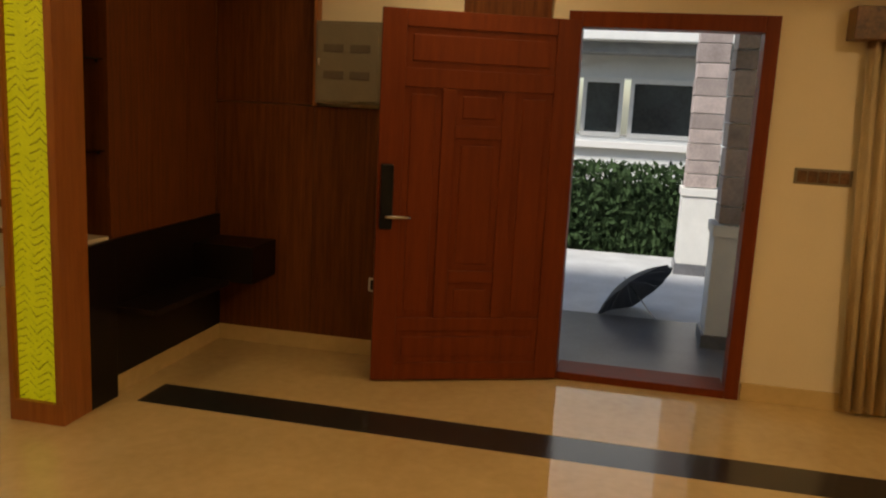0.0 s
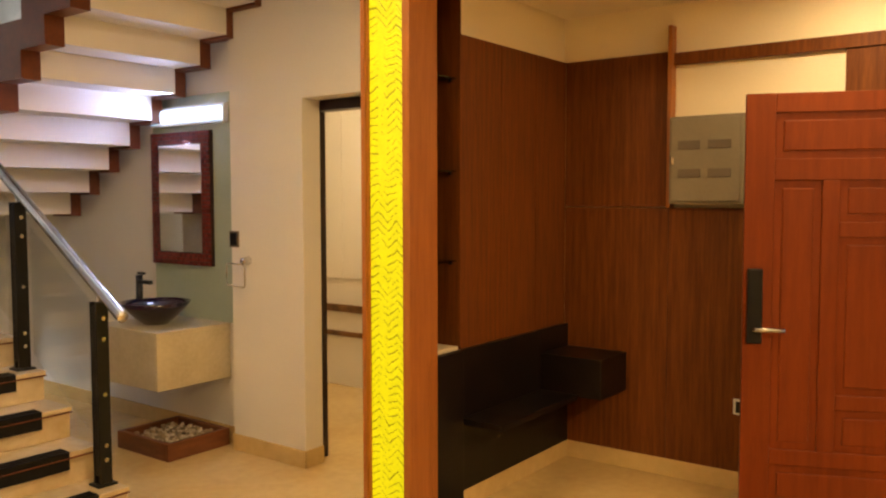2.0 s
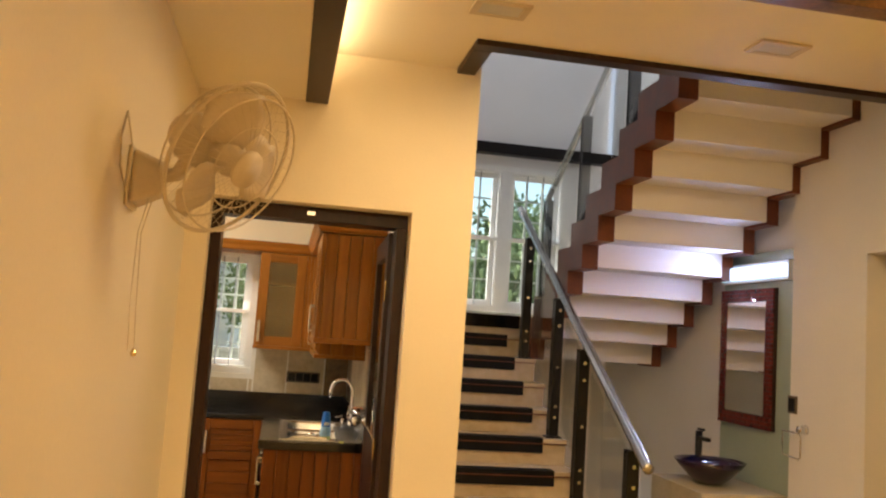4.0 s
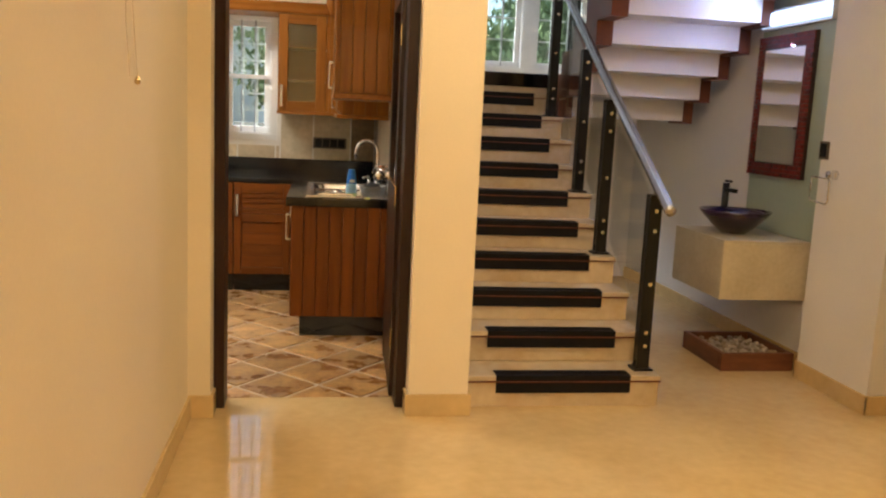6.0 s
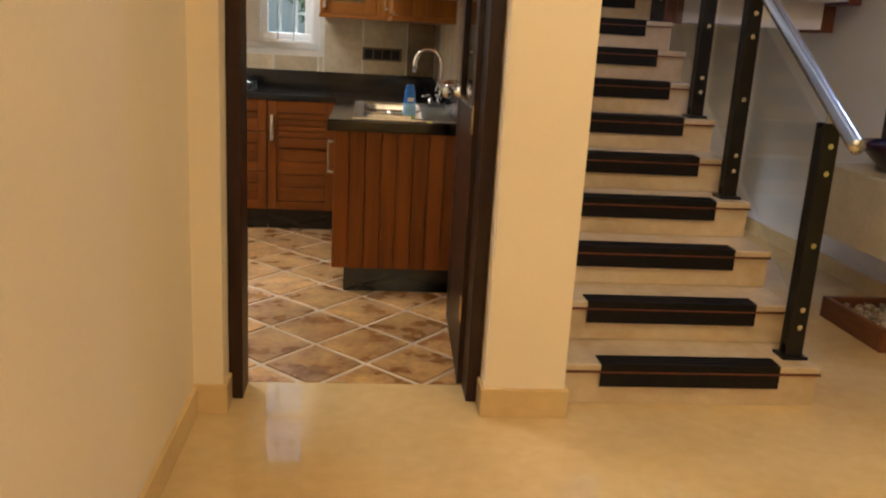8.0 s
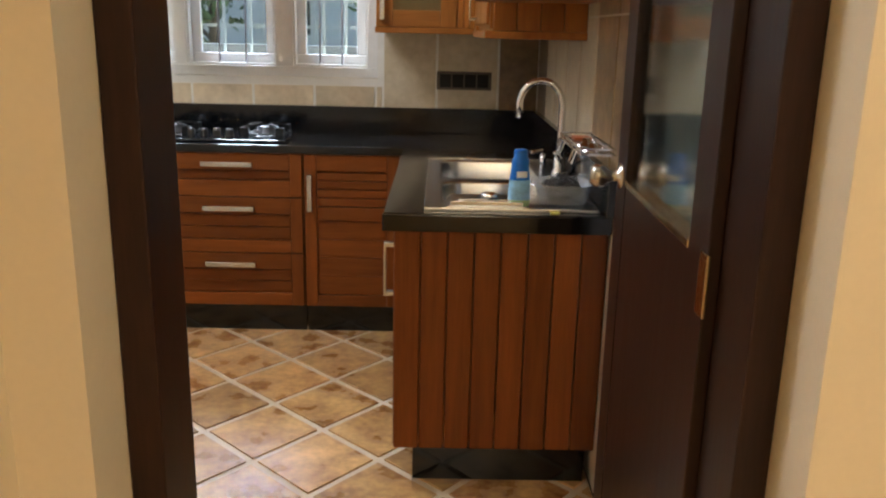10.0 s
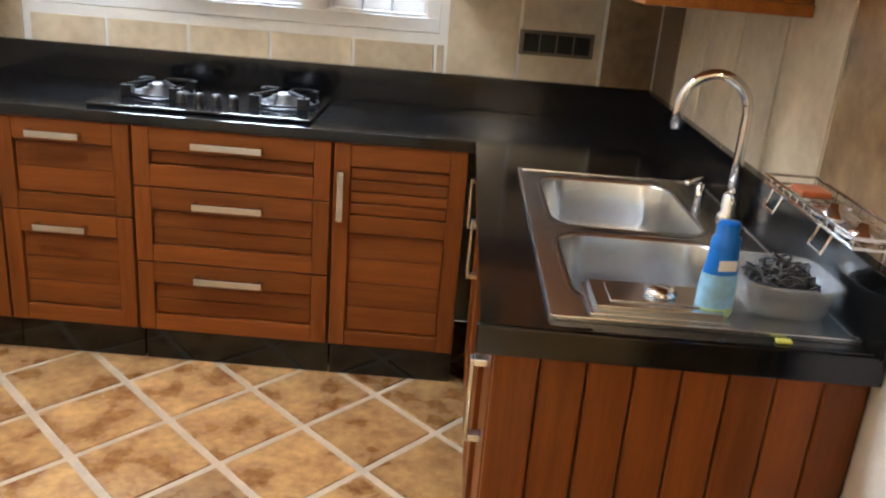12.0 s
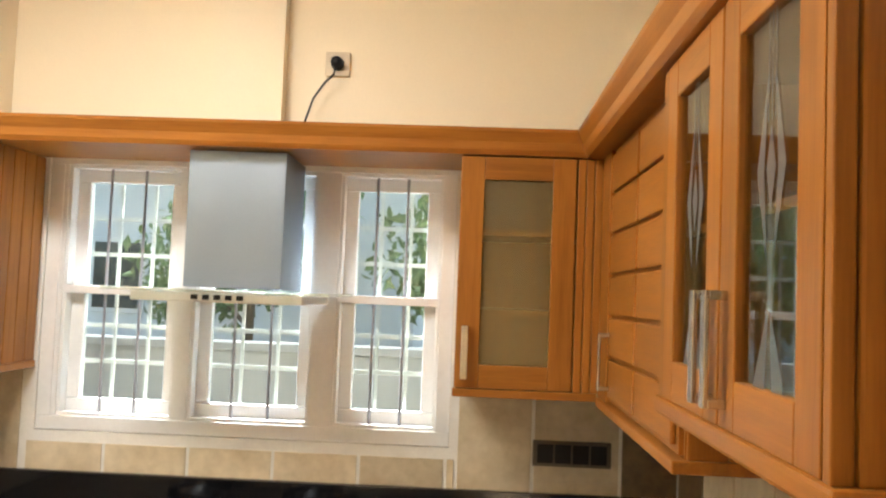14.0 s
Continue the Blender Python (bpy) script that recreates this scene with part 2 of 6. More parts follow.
M_HOUSE = mat("house_plaster", (0.74, 0.75, 0.74), 0.7, vary=0.06, size=3, grain=60, bump=0.03)
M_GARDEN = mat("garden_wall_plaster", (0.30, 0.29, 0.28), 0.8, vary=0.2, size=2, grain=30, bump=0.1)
M_DARKGLASS = mat("far_window_glass", (0.05, 0.06, 0.06), 0.1, vary=0.4, size=2, grain=20, bump=0.0)
M_UMB = mat("black_umbrella_cloth", (0.03, 0.03, 0.035), 0.6, vary=0.2, size=8, grain=200, bump=0.03)
M_BLUE = mat("blue_bottle_plastic", (0.015, 0.16, 0.62), 0.3, vary=0.1, size=10, grain=60, bump=0.0)
M_PALEBLUE = mat("pale_blue_label", (0.30, 0.55, 0.80), 0.35, vary=0.25, size=30, grain=90, bump=0.0)
M_TUB = glass("clear_plastic_tub", (0.86, 0.88, 0.88), rough=0.25, clear=0.80)


def clouded(m, colour, share):
    """Adds a share of plain diffuse to a glass, as in clouded plastic or patterned glass."""
    n, ln = m.node_tree.nodes, m.node_tree.links
    mx, df = n.new("ShaderNodeMixShader"), n.new("ShaderNodeBsdfDiffuse")
    df.inputs[0].default_value, mx.inputs[0].default_value = (*colour, 1), share
    ln.new(n["Material Output"].inputs[0].links[0].from_socket, mx.inputs[1])
    ln.new(df.outputs[0], mx.inputs[2])
    ln.new(mx.outputs[0], n["Material Output"].inputs[0])


clouded(M_TUB, (0.75, 0.76, 0.75), 0.22)
M_GLASSR = glass("reeded_cabinet_glass", (0.84, 0.82, 0.66), rough=0.15, clear=0.92)
clouded(M_GLASSR, (0.50, 0.38, 0.16), 0.12)
M_BRONZE = mat("bronze_plate", (0.13, 0.10, 0.07), 0.4, vary=0.1, size=10, bump=0.01)
M_SCOUR = mat("steel_wool", (0.09, 0.085, 0.08), 0.5, metal=0.6, vary=0.5, size=60, grain=300, bump=0.3)
M_ORANGE = mat("orange_plastic", (0.55, 0.16, 0.05), 0.4, vary=0.1, bump=0.0)
M_CURTAIN = mat("beige_curtain", (0.60, 0.47, 0.28), 0.85, vary=0.1, size=8, grain=200, bump=0.05)
M_ETCH = glass("etched_glass", (0.85, 0.88, 0.85), rough=0.45, clear=0.84)
M_YELLOWBIT = mat("yellow_sponge_bit", (0.6, 0.6, 0.1), 0.6, vary=0.1, bump=0.1)


# ---- builders ----
BASE = {}


def thing(name, at, label, category, group="", kind=""):
    ob = tagged(new(name), label, category, group, kind)
    ob.empty_display_size = 0.1
    ob.location = at
    BASE[ob.name] = Vector(at)
    return ob


def part(name, bm, material, parent=None, label="", smooth=False):
    """Links bm, built in world places, as one mesh under a thing or a part."""
    base = BASE[parent.name] if parent else Vector((0, 0, 0))
    bmesh.ops.translate(bm, verts=bm.verts, vec=-base)
    bmesh.ops.recalc_face_normals(bm, faces=bm.faces)
    for f in bm.faces:
        f.smooth = smooth
    me = bpy.data.meshes.new(name)
    bm.to_mesh(me)
    bm.free()
    me.materials.append(material)
    ob = new(name, me)
    BASE[ob.name] = base
    if parent:
        ob.parent = parent
    if label:
        ob["label"] = label
    return ob


def structure(name, bm, material, label, category, smooth=False):
    return tagged(part(name, bm, material, smooth=smooth), label, category, "", "structure")


def single(name, bm, material, label, category, at, group="", smooth=False):
    """A thing that is one mesh, with its origin at its base."""
    bmesh.ops.translate(bm, verts=bm.verts, vec=-Vector(at))
    ob = part(name, bm, material, smooth=smooth)
    ob.location = at
    BASE[ob.name] = Vector(at)
    return tagged(ob, label, category, group)


def box(x0, x1, y0, y1, z0, z1, bevel=0.0, bm=None, m=None):
    """Adds a box between two corners, with bevelled edges; m turns or moves it."""
    bm = bm or bmesh.new()
    v = bmesh.ops.create_cube(bm, size=1)["verts"]
    bmesh.ops.scale(bm, vec=(abs(x1 - x0), abs(y1 - y0), abs(z1 - z0)), verts=v)
    bmesh.ops.translate(bm, vec=((x0 + x1) / 2, (y0 + y1) / 2, (z0 + z1) / 2), verts=v)
    if bevel:
        ed = list({e for p in v for e in p.link_edges})
        r = bmesh.ops.bevel(bm, geom=ed, offset=bevel, segments=2, affect="EDGES", profile=0.6)
        v = list({p for f in r["faces"] for p in f.verts} | {p for p in v if p.is_valid})
    if m:
        bmesh.ops.transform(bm, matrix=m, verts=v)
    return bm


def boxes(*rows, bevel=0.0):
    bm = bmesh.new()
    for r in rows:
        box(*r, bevel=bevel, bm=bm)
    return bm


def rod(a, b, r, bm=None, seg=12, r2=None):
    """Adds a round bar from a to b."""
    bm = bm or bmesh.new()
    a, b = Vector(a), Vector(b)
    d = b - a
    m = Matrix.Translation((a + b) / 2) @ d.to_track_quat("Z", "Y").to_matrix().to_4x4()
    bmesh.ops.create_cone(bm, cap_ends=True, segments=seg, radius1=r, radius2=r if r2 is None else r2, depth=d.length, matrix=m)
    return bm


def pipe(points, r, bm=None, seg=10):
    """Adds a round tube along points."""
    bm = bm or bmesh.new()
    pts = [Vector(p) for p in points]
    rings = []
    up = Vector((0.13, 0.21, 0.97))
    for i, p in enumerate(pts):
        d = (pts[min(i + 1, len(pts) - 1)] - pts[max(i - 1, 0)]).normalized()
        s = d.cross(up).normalized()
        u = s.cross(d)
        rings.append([bm.verts.new(p + r * (math.cos(2 * math.pi * k / seg) * s + math.sin(2 * math.pi * k / seg) * u)) for k in range(seg)])
    for a, b in zip(rings, rings[1:]):
        for k in range(seg):
            bm.faces.new((a[k], a[(k + 1) % seg], b[(k + 1) % seg], b[k]))
    bm.faces.new(rings[0])
    bm.faces.new(rings[-1])
    return bm


def lathe(profile, at, seg=32, bm=None, m=None):
    """Adds a turned shape: profile rows of radius and height, about the upright at that place."""
    bm = bm or bmesh.new()
    m = m or Matrix.Translation(at)
    rings = []
    for r, z in profile:
        if r < 1e-4:
            rings.append([bm.verts.new(m @ Vector((0, 0, z)))])
        else:
            rings.append([bm.verts.new(m @ Vector((r * math.cos(2 * math.pi * k / seg), r * math.sin(2 * math.pi * k / seg), z))) for k in range(seg)])
    for a, b in zip(rings, rings[1:]):
        for k in range(seg):
            q = [a[k % len(a)], a[(k + 1) % len(a)], b[(k + 1) % len(b)], b[k % len(b)]]
            q = list(dict.fromkeys(q))
            if len(q) > 2:
                bm.faces.new(q)
    return bm


def prism(outline, axis, lo, hi, bm=None):
    """Adds an extruded outline. axis x: rows of (y, z); y: (x, z); z: (x, y)."""
    bm = bm or bmesh.new()

    def at(p, d):
        return {"x": (d, p[0], p[1]), "y": (p[0], d, p[1]), "z": (p[0], p[1], d)}[axis]

    a, b = [bm.verts.new(at(p, lo)) for p in outline], [bm.verts.new(at(p, hi)) for p in outline]
    bm.faces.new(a)
    bm.faces.new(b)
    for i in range(len(a)):
        j = (i + 1) % len(a)
        bm.faces.new((a[i], a[j], b[j], b[i]))
    return bm


def clip(poly, x0, x1, y0, y1):
    """The part of a polygon inside a rectangle."""
    for ax, lim, sign in ((0, x0, 1), (0, x1, -1), (1, y0, 1), (1, y1, -1)):
        out = []
        for p, q in zip(poly, poly[1:] + poly[:1]):
            a, b = sign * (p[ax] - lim), sign * (q[ax] - lim)
            if a >= 0:
                out.append(p)
            if a * b < 0:
                k = a / (a - b)
                out.append((p[0] + k * (q[0] - p[0]), p[1] + k * (q[1] - p[1])))
        poly = out
        if len(poly) < 3:
            return []
    return poly


# ---- structure: hall, foyer, stairwell, bedroom, kitchen ----
structure("floor_hall", boxes((-3.0, 3.31, -3.5, 4.95, -0.12, 0), (3.585, 4.47, -3.5, 3.6, -0.12, 0), (3.31, 3.55, 3.60, 4.95, -0.12, 0), (3.31, 3.585, 3.40, 3.60, -0.12, 0),
                              (1.31, 3.31, 4.95, 8.3, -0.12, 0), (3.31, 3.50, 4.95, 8.3, -0.12, 0), (3.55, 5.7, 3.6, 6.5, -0.12, 0)),
          M_MARBLE, "polished cream marble floor of the hall", "floor")
structure("floor_strip", boxes((3.31, 3.585, -3.5, 3.40, -0.12, -0.001)), M_STRIP, "dark granite band inlaid in the marble floor", "floor inlay")
structure("floor_kitchen_bed", boxes((-1.41, 1.06, 4.95, 7.96, -0.12, -0.006)), M_GROUT, "pale grout bed under the kitchen tiles", "floor")
structure("wall_west", boxes((-0.16, 0.04, 2.0, 4.69, 0, 2.58), (-3.0, -0.16, 2.0, 2.2, 0, 2.58), (-0.16, 0.04, 4.69, 4.94, 0, 3.3)),
          M_WALL, "cream painted wall beside the kitchen door", "wall")
structure("wall_kitchen_front", boxes((0.04, 0.137, 4.69, 4.94, 0, 3.3), (1.035, 1.318, 4.69, 4.94, 0, 5.4), (0.137, 1.035, 4.69, 4.94, 2.115, 3.3),
                                      (-1.41, -0.16, 4.80, 4.94, 0, 3.3)),
          M_WALL, "cream painted wall with the kitchen doorway", "wall")
structure("wall_kitchen_stairs", boxes((1.10, 1.318, 4.94, 8.2, 0, 5.4)), M_WALL2, "painted wall between kitchen and stairs", "wall")
structure("wall_kitchen_back", boxes((-1.6, -1.235, 7.99, 8.2, 0, 3.3), (0.255, 1.10, 7.99, 8.2, 0, 3.3), (-1.235, 0.255, 7.99, 8.2, 0, 1.14),
                                     (-1.235, 0.255, 7.99, 8.2, 2.152, 3.3), (-0.637, -0.388, 7.93, 7.99, 2.2, 3.3)),
          M_WALL, "cream kitchen wall with a window opening", "wall")
structure("wall_kitchen_left", boxes((-1.6, -1.41, 4.8, 7.99, 0, 3.3)), M_WALL, "cream kitchen side wall", "wall")
structure("ceiling_kitchen", boxes((-1.6, 1.10, 4.94, 8.2, 3.0, 3.1)), M_CEIL, "cream kitchen ceiling", "ceiling")
structure("wall_washbasin", boxes((3.36, 3.50, 4.647, 5.27, 0, 5.4), (3.50, 3.60, 4.776, 5.27, 0, 5.4), (3.46, 3.60, 5.27, 8.3, 0, 5.4), (3.36, 3.50, 3.79, 4.647, 2.12, 5.4), (3.50, 3.60, 3.79, 4.776, 2.12, 5.4)),
          M_WALL2, "pale painted wall behind the washbasin", "wall")
structure("wall_stair_back", boxes((1.318, 1.77, 8.3, 8.5, 0, 5.4), (2.99, 3.6, 8.3, 8.5, 0, 5.4), (1.77, 2.99, 8.3, 8.5, 0, 1.79), (1.77, 2.99, 8.3, 8.5, 3.15, 5.4)),
          M_WALL2, "pale stairwell wall with a landing window", "wall")
structure("beam_stair_back", box(1.318, 3.46, 8.2, 8.3, 3.25, 3.35), M_BLACKWOOD, "black beam above the landing window", "beam")
structure("ceiling_stairwell", boxes((1.3, 3.6, 4.3, 8.5, 5.4, 5.5)), M_WALL2, "pale ceiling above the stairwell", "ceiling")
structure("wall_upper_hall", boxes((1.20, 3.6, 4.20, 4.30, 3.1, 5.4), (1.10, 1.20, 4.13, 4.70, 3.1, 5.4)), M_WALL2, "pale wall above the ceiling opening", "wall")
# ceilings: passage, west border, foyer border, raised middle
structure("ceiling_passage", boxes((0.61, 3.36, 3.53, 4.30, 2.82, 3.1), (0.61, 1.22, 4.30, 4.69, 2.82, 3.1)),
          M_CEIL, "cream dropped ceiling over the passage", "ceiling")
structure("ceiling_west", boxes((-3.0, 0.51, -3.5, 4.69, 2.585, 2.66)), M_CEIL, "cream dropped ceiling along the wall", "ceiling")
structure("ceiling_foyer", boxes((3.17, 4.47, -3.5, 3.56, 2.60, 2.66)), M_CEIL, "cream dropped ceiling over the foyer", "ceiling")
structure("ceiling_middle", boxes((-3.2, 4.7, -3.7, 3.6, 3.1, 3.2), (1.10, 4.7, 3.6, 4.20, 3.1, 3.2), (-3.2, 1.10, 3.6, 4.94, 3.1, 3.2)), M_CEIL, "cream raised middle ceiling with hidden light", "ceiling")
structure("wall_over_coves", boxes((4.47, 4.67, -3.5, 3.8, 2.6, 3.1), (3.30, 3.36, 3.6, 3.79, 2.8, 3.1)), M_WALL, "cream wall above the dropped ceiling", "wall")
structure("trim_passage", boxes((0.613, 2.909, 3.42, 3.512, 2.80, 2.90), bevel=0.004), M_TRIM, "brown wooden edge of the passage ceiling", "ceiling trim")
# last stretch of the passage trim; lighter teak paints in the light on it
structure("trim_passage_lit", boxes((2.9095, 3.128, 3.42, 3.511, 2.801, 2.90), bevel=0.002), M_COLUMN, "end of the passage ceiling edge in a lit golden tone", "ceiling trim")
structure("trim_west", boxes((0.51, 0.612, -3.5, 4.688, 2.575, 2.68), bevel=0.004), M_DARKWOOD, "dark wooden edge of the side ceiling", "ceiling trim")
structure("fascia_foyer", boxes((3.13, 3.17, -3.5, 3.514, 2.552, 3.1)), M_CEIL, "cream fascia above the foyer ceiling edge", "ceiling")
structure("trim_foyer", boxes((3.10, 3.17, -3.5, 3.513, 2.50, 2.55), bevel=0.003), M_DARKWOOD, "dark wooden edge of the foyer ceiling", "ceiling trim")
structure("trim_opening", boxes((1.20, 3.355, 4.265, 4.345, 2.795, 2.95), (1.20, 1.285, 4.345, 4.688, 2.795, 2.95), bevel=0.004), M_DARKWOOD,
          "dark wooden edge round the stair opening", "ceiling trim")
# entrance wall and the far sides of the living room
structure("wall_entrance", boxes((4.47, 4.67, -3.5, 0.371, 0, 2.6), (4.47, 4.67, 1.463, 3.8, 0, 2.6), (4.47, 4.67, 0.371, 1.463, 2.085, 2.6)),
          M_WALL, "cream wall with the entrance doorway", "wall")
structure("wall_south", boxes((-3.0, 4.67, -3.7, -3.5, 0, 3.2)), M_WALL, "cream living room wall", "wall")
structure("wall_far_west", boxes((-3.2, -3.0, -3.7, 2.2, 0, 3.2)), M_WALL, "cream living room wall", "wall")
# partition between foyer and bedroom passage
structure("wall_partition", boxes((3.04, 3.125, 3.58, 3.79, 0, 2.82), (3.375, 4.47, 3.58, 3.79, 0, 2.82), (3.125, 3.375, 3.75, 3.79, 0, 2.82),
                                  (3.125, 3.375, 3.58, 3.75, 0, 0.82), (3.125, 3.375, 3.58, 3.75, 2.57, 2.82)),
          M_WALL, "cream core of the foyer partition", "wall")
structure("bedroom_walls", boxes((5.6, 5.7, 3.6, 6.5, 0, 2.8), (3.6, 5.7, 6.4, 6.5, 0, 2.8), (4.47, 5.7, 3.6, 3.7, 0, 2.8)), M_WALL, "cream bedroom walls", "wall")
structure("ceiling_bedroom", boxes((3.6, 5.7, 3.6, 6.5, 2.75, 2.8)), M_CEIL, "cream bedroom ceiling", "ceiling")
# skirtings
structure("baseboard_hall", boxes((0.04, 0.055, 2.0, 4.675, 0, 0.1), (0.04, 0.152, 4.675, 4.69, 0, 0.105), (0.137, 0.152, 4.69, 4.79, 0, 0.105),
                                  (1.02, 1.333, 4.675, 4.69, 0, 0.105), (1.02, 1.035, 4.69, 4.79, 0, 0.105), (1.318, 1.333, 4.69, 4.78, 0, 0.105),
                                  (3.345, 3.36, 4.635, 5.27, 0, 0.1), (3.345, 3.5, 4.635, 4.647, 0, 0.1), (3.445, 3.46, 5.27, 8.3, 0, 0.1),
                                  (3.34, 4.455, 3.54, 3.558, 0, 0.1), (4.452, 4.47, 1.47, 3.56, 0, 0.1), (4.455, 4.47, -3.5, 0.36, 0, 0.1), bevel=0.003),
          M_MARBLE, "cream marble skirting", "skirting")


# ---- foyer ----
def wood_panelling():
    t = thing("wall_panelling", (3.9, 3.56, 0), "brown wood veneer panelling covering the foyer walls", "wall panelling", kind="structure")
    for i, (a, b) in enumerate(((3.375, 3.74), (3.743, 4.10), (4.103, 4.45))):
        part("panel", box(a, b, 3.56, 3.58, 0.10, 2.347, bevel=0.0015), M_PANEL, t)
    part("panel", box(4.45, 4.47, 2.925, 3.56, 0.10, 1.50, bevel=0.0015), M_PANEL, t)
    part("panel", box(4.45, 4.47, 2.925, 3.56, 1.503, 2.347, bevel=0.0015), M_PANEL, t)
    part("panel", box(4.45, 4.47, 1.56, 2.922, 0.10, 1.50, bevel=0.0015), M_PANEL, t)
    part("panel", box(4.45, 4.47, 1.56, 2.05, 1.503, 2.27, bevel=0.0015), M_PANEL, t)
    part("rail", box(4.44, 4.47, 1.3, 2.922, 2.27, 2.335, bevel=0.002), M_PANEL, t)
    part("upright", box(4.405, 4.47, 2.90, 2.922, 1.50, 2.48, bevel=0.002), M_COLUMN, t, "pale wooden edge strip")


wood_panelling()


def lit_column():
    t = thing("lit_column", (2.97, 3.65, 0), "teak-clad column with a glowing yellow textured panel", "column", kind="structure")
    part("casing", boxes((2.925, 3.122, 3.515, 3.56, 0, 2.80), (2.925, 3.04, 3.765, 3.795, 0, 2.80), (2.96, 3.04, 3.56, 3.765, 0, 2.80), bevel=0.002), M_COLUMN, t)
    part("side_board", box(3.042, 3.122, 3.5605, 3.58, 0, 2.80), M_COLUMN, t)
    part("front_head", box(2.912, 2.96, 3.5125, 3.798, 2.56, 2.799, bevel=0.002), M_COLUMN, t)
    part("front_base", box(2.912, 2.96, 3.5125, 3.798, 0, 0.10, bevel=0.002), M_COLUMN, t)
    part("edge_strip", boxes((2.912, 2.935, 3.5125, 3.553, 0.1, 2.56), (2.912, 2.935, 3.772, 3.798, 0.1, 2.56), bevel=0.002), M_COLUMN, t)
    # rippled resin panel
    bm = bmesh.new()
    ny, nz = 48, 520
    grid = []
    for j in range(nz + 1):
        row = []
        for i in range(ny + 1):
            y, z = 3.553 + 0.219 * i / ny, 0.10 + 2.46 * j / nz
            zig = 0.045 * abs(((y - 3.553) / 0.055) % 2 - 1)
            bend = 0.05 * noise.noise((y * 7, z * 4, 2.0)) + 0.010 * noise.noise((y * 30, z * 16, 5.0))
            w = math.sin((z + zig - 0.25 * (y - 3.66) + bend) * 2 * math.pi / 0.036)
            row.append(bm.verts.new((2.938 + 0.006 * max(0, w) ** 3 - 0.002 * w, y, z)))
        grid.append(row)
    for a, b in zip(grid, grid[1:]):
        for i in range(ny):
            bm.faces.new((a[i], a[i + 1], b[i + 1], b[i]))
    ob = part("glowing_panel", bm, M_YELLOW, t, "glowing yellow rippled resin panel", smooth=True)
    # recessed faces take the darker groove tone
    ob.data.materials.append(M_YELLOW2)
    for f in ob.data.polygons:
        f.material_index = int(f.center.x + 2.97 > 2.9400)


lit_column()


def glass_niche():
    t = thing("shelf_niche", (3.25, 3.66, 0.82), "tall narrow wooden niche with three glass shelves", "niche", kind="structure")
    part("back", box(3.125, 3.375, 3.742, 3.749, 0.82, 2.57), M_DARKWOOD, t)
    part("side", box(3.125, 3.133, 3.575, 3.742, 0.82, 2.57), M_PANEL, t)
    part("side", box(3.367, 3.375, 3.56, 3.742, 0.82, 2.57), M_PANEL, t)
    part("top", box(3.122, 3.375, 3.56, 3.742, 2.56, 2.58), M_PANEL, t)
    for z in (1.24, 1.68, 2.13):
        part("glass_shelf", box(3.133, 3.367, 3.585, 3.742, z, z + 0.008, bevel=0.001), M_GLASSG, t)
        part("shelf_clip", boxes((3.133, 3.15, 3.60, 3.62, z - 0.012, z), (3.35, 3.367, 3.60, 3.62, z - 0.012, z)), M_CHROME, t)


glass_niche()


def foyer_seat():
    t = thing("shoe_bench", (3.7, 3.5, 0), "black laminate bench back with a floating corner seat", "bench")
    part("back_panel", box(3.045, 4.452, 3.535, 3.559, 0.10, 0.808, bevel=0.003), M_BLACKWOOD, t)
    part("end_panel", box(3.045, 3.335, 3.515, 3.535, 0.0, 0.808, bevel=0.003), M_BLACKWOOD, t)
    part("corner_seat", box(4.12, 4.452, 3.16, 3.535, 0.455, 0.675, bevel=0.006), M_BLACKWOOD, t)
    part("shelf_board", box(3.34, 4.12, 3.30, 3.535, 0.44, 0.47, bevel=0.003), M_BLACKWOOD, t)


foyer_seat()


def meter_box():
    t = thing("meter_box", (4.41, 2.70, 1.52), "beige steel electricity distribution box on the panelling", "distribution box")
    part("case", box(4.37, 4.45, 2.50, 2.895, 1.52, 1.985, bevel=0.006), M_METER, t)
    part("door", box(4.358, 4.37, 2.515, 2.88, 1.535, 1.97, bevel=0.004), M_METER, t)
    for y0 in (2.56, 2.72):
        for z0 in (1.66, 1.81):
            part("breaker_window", box(4.354, 4.359, y0, y0 + 0.12, z0, z0 + 0.045, bevel=0.002), M_BRONZE, t, "dark slot with breaker switches")
    part("latch", box(4.35, 4.358, 2.86, 2.875, 1.73, 1.77, bevel=0.002), M_CHROME, t)


meter_box()


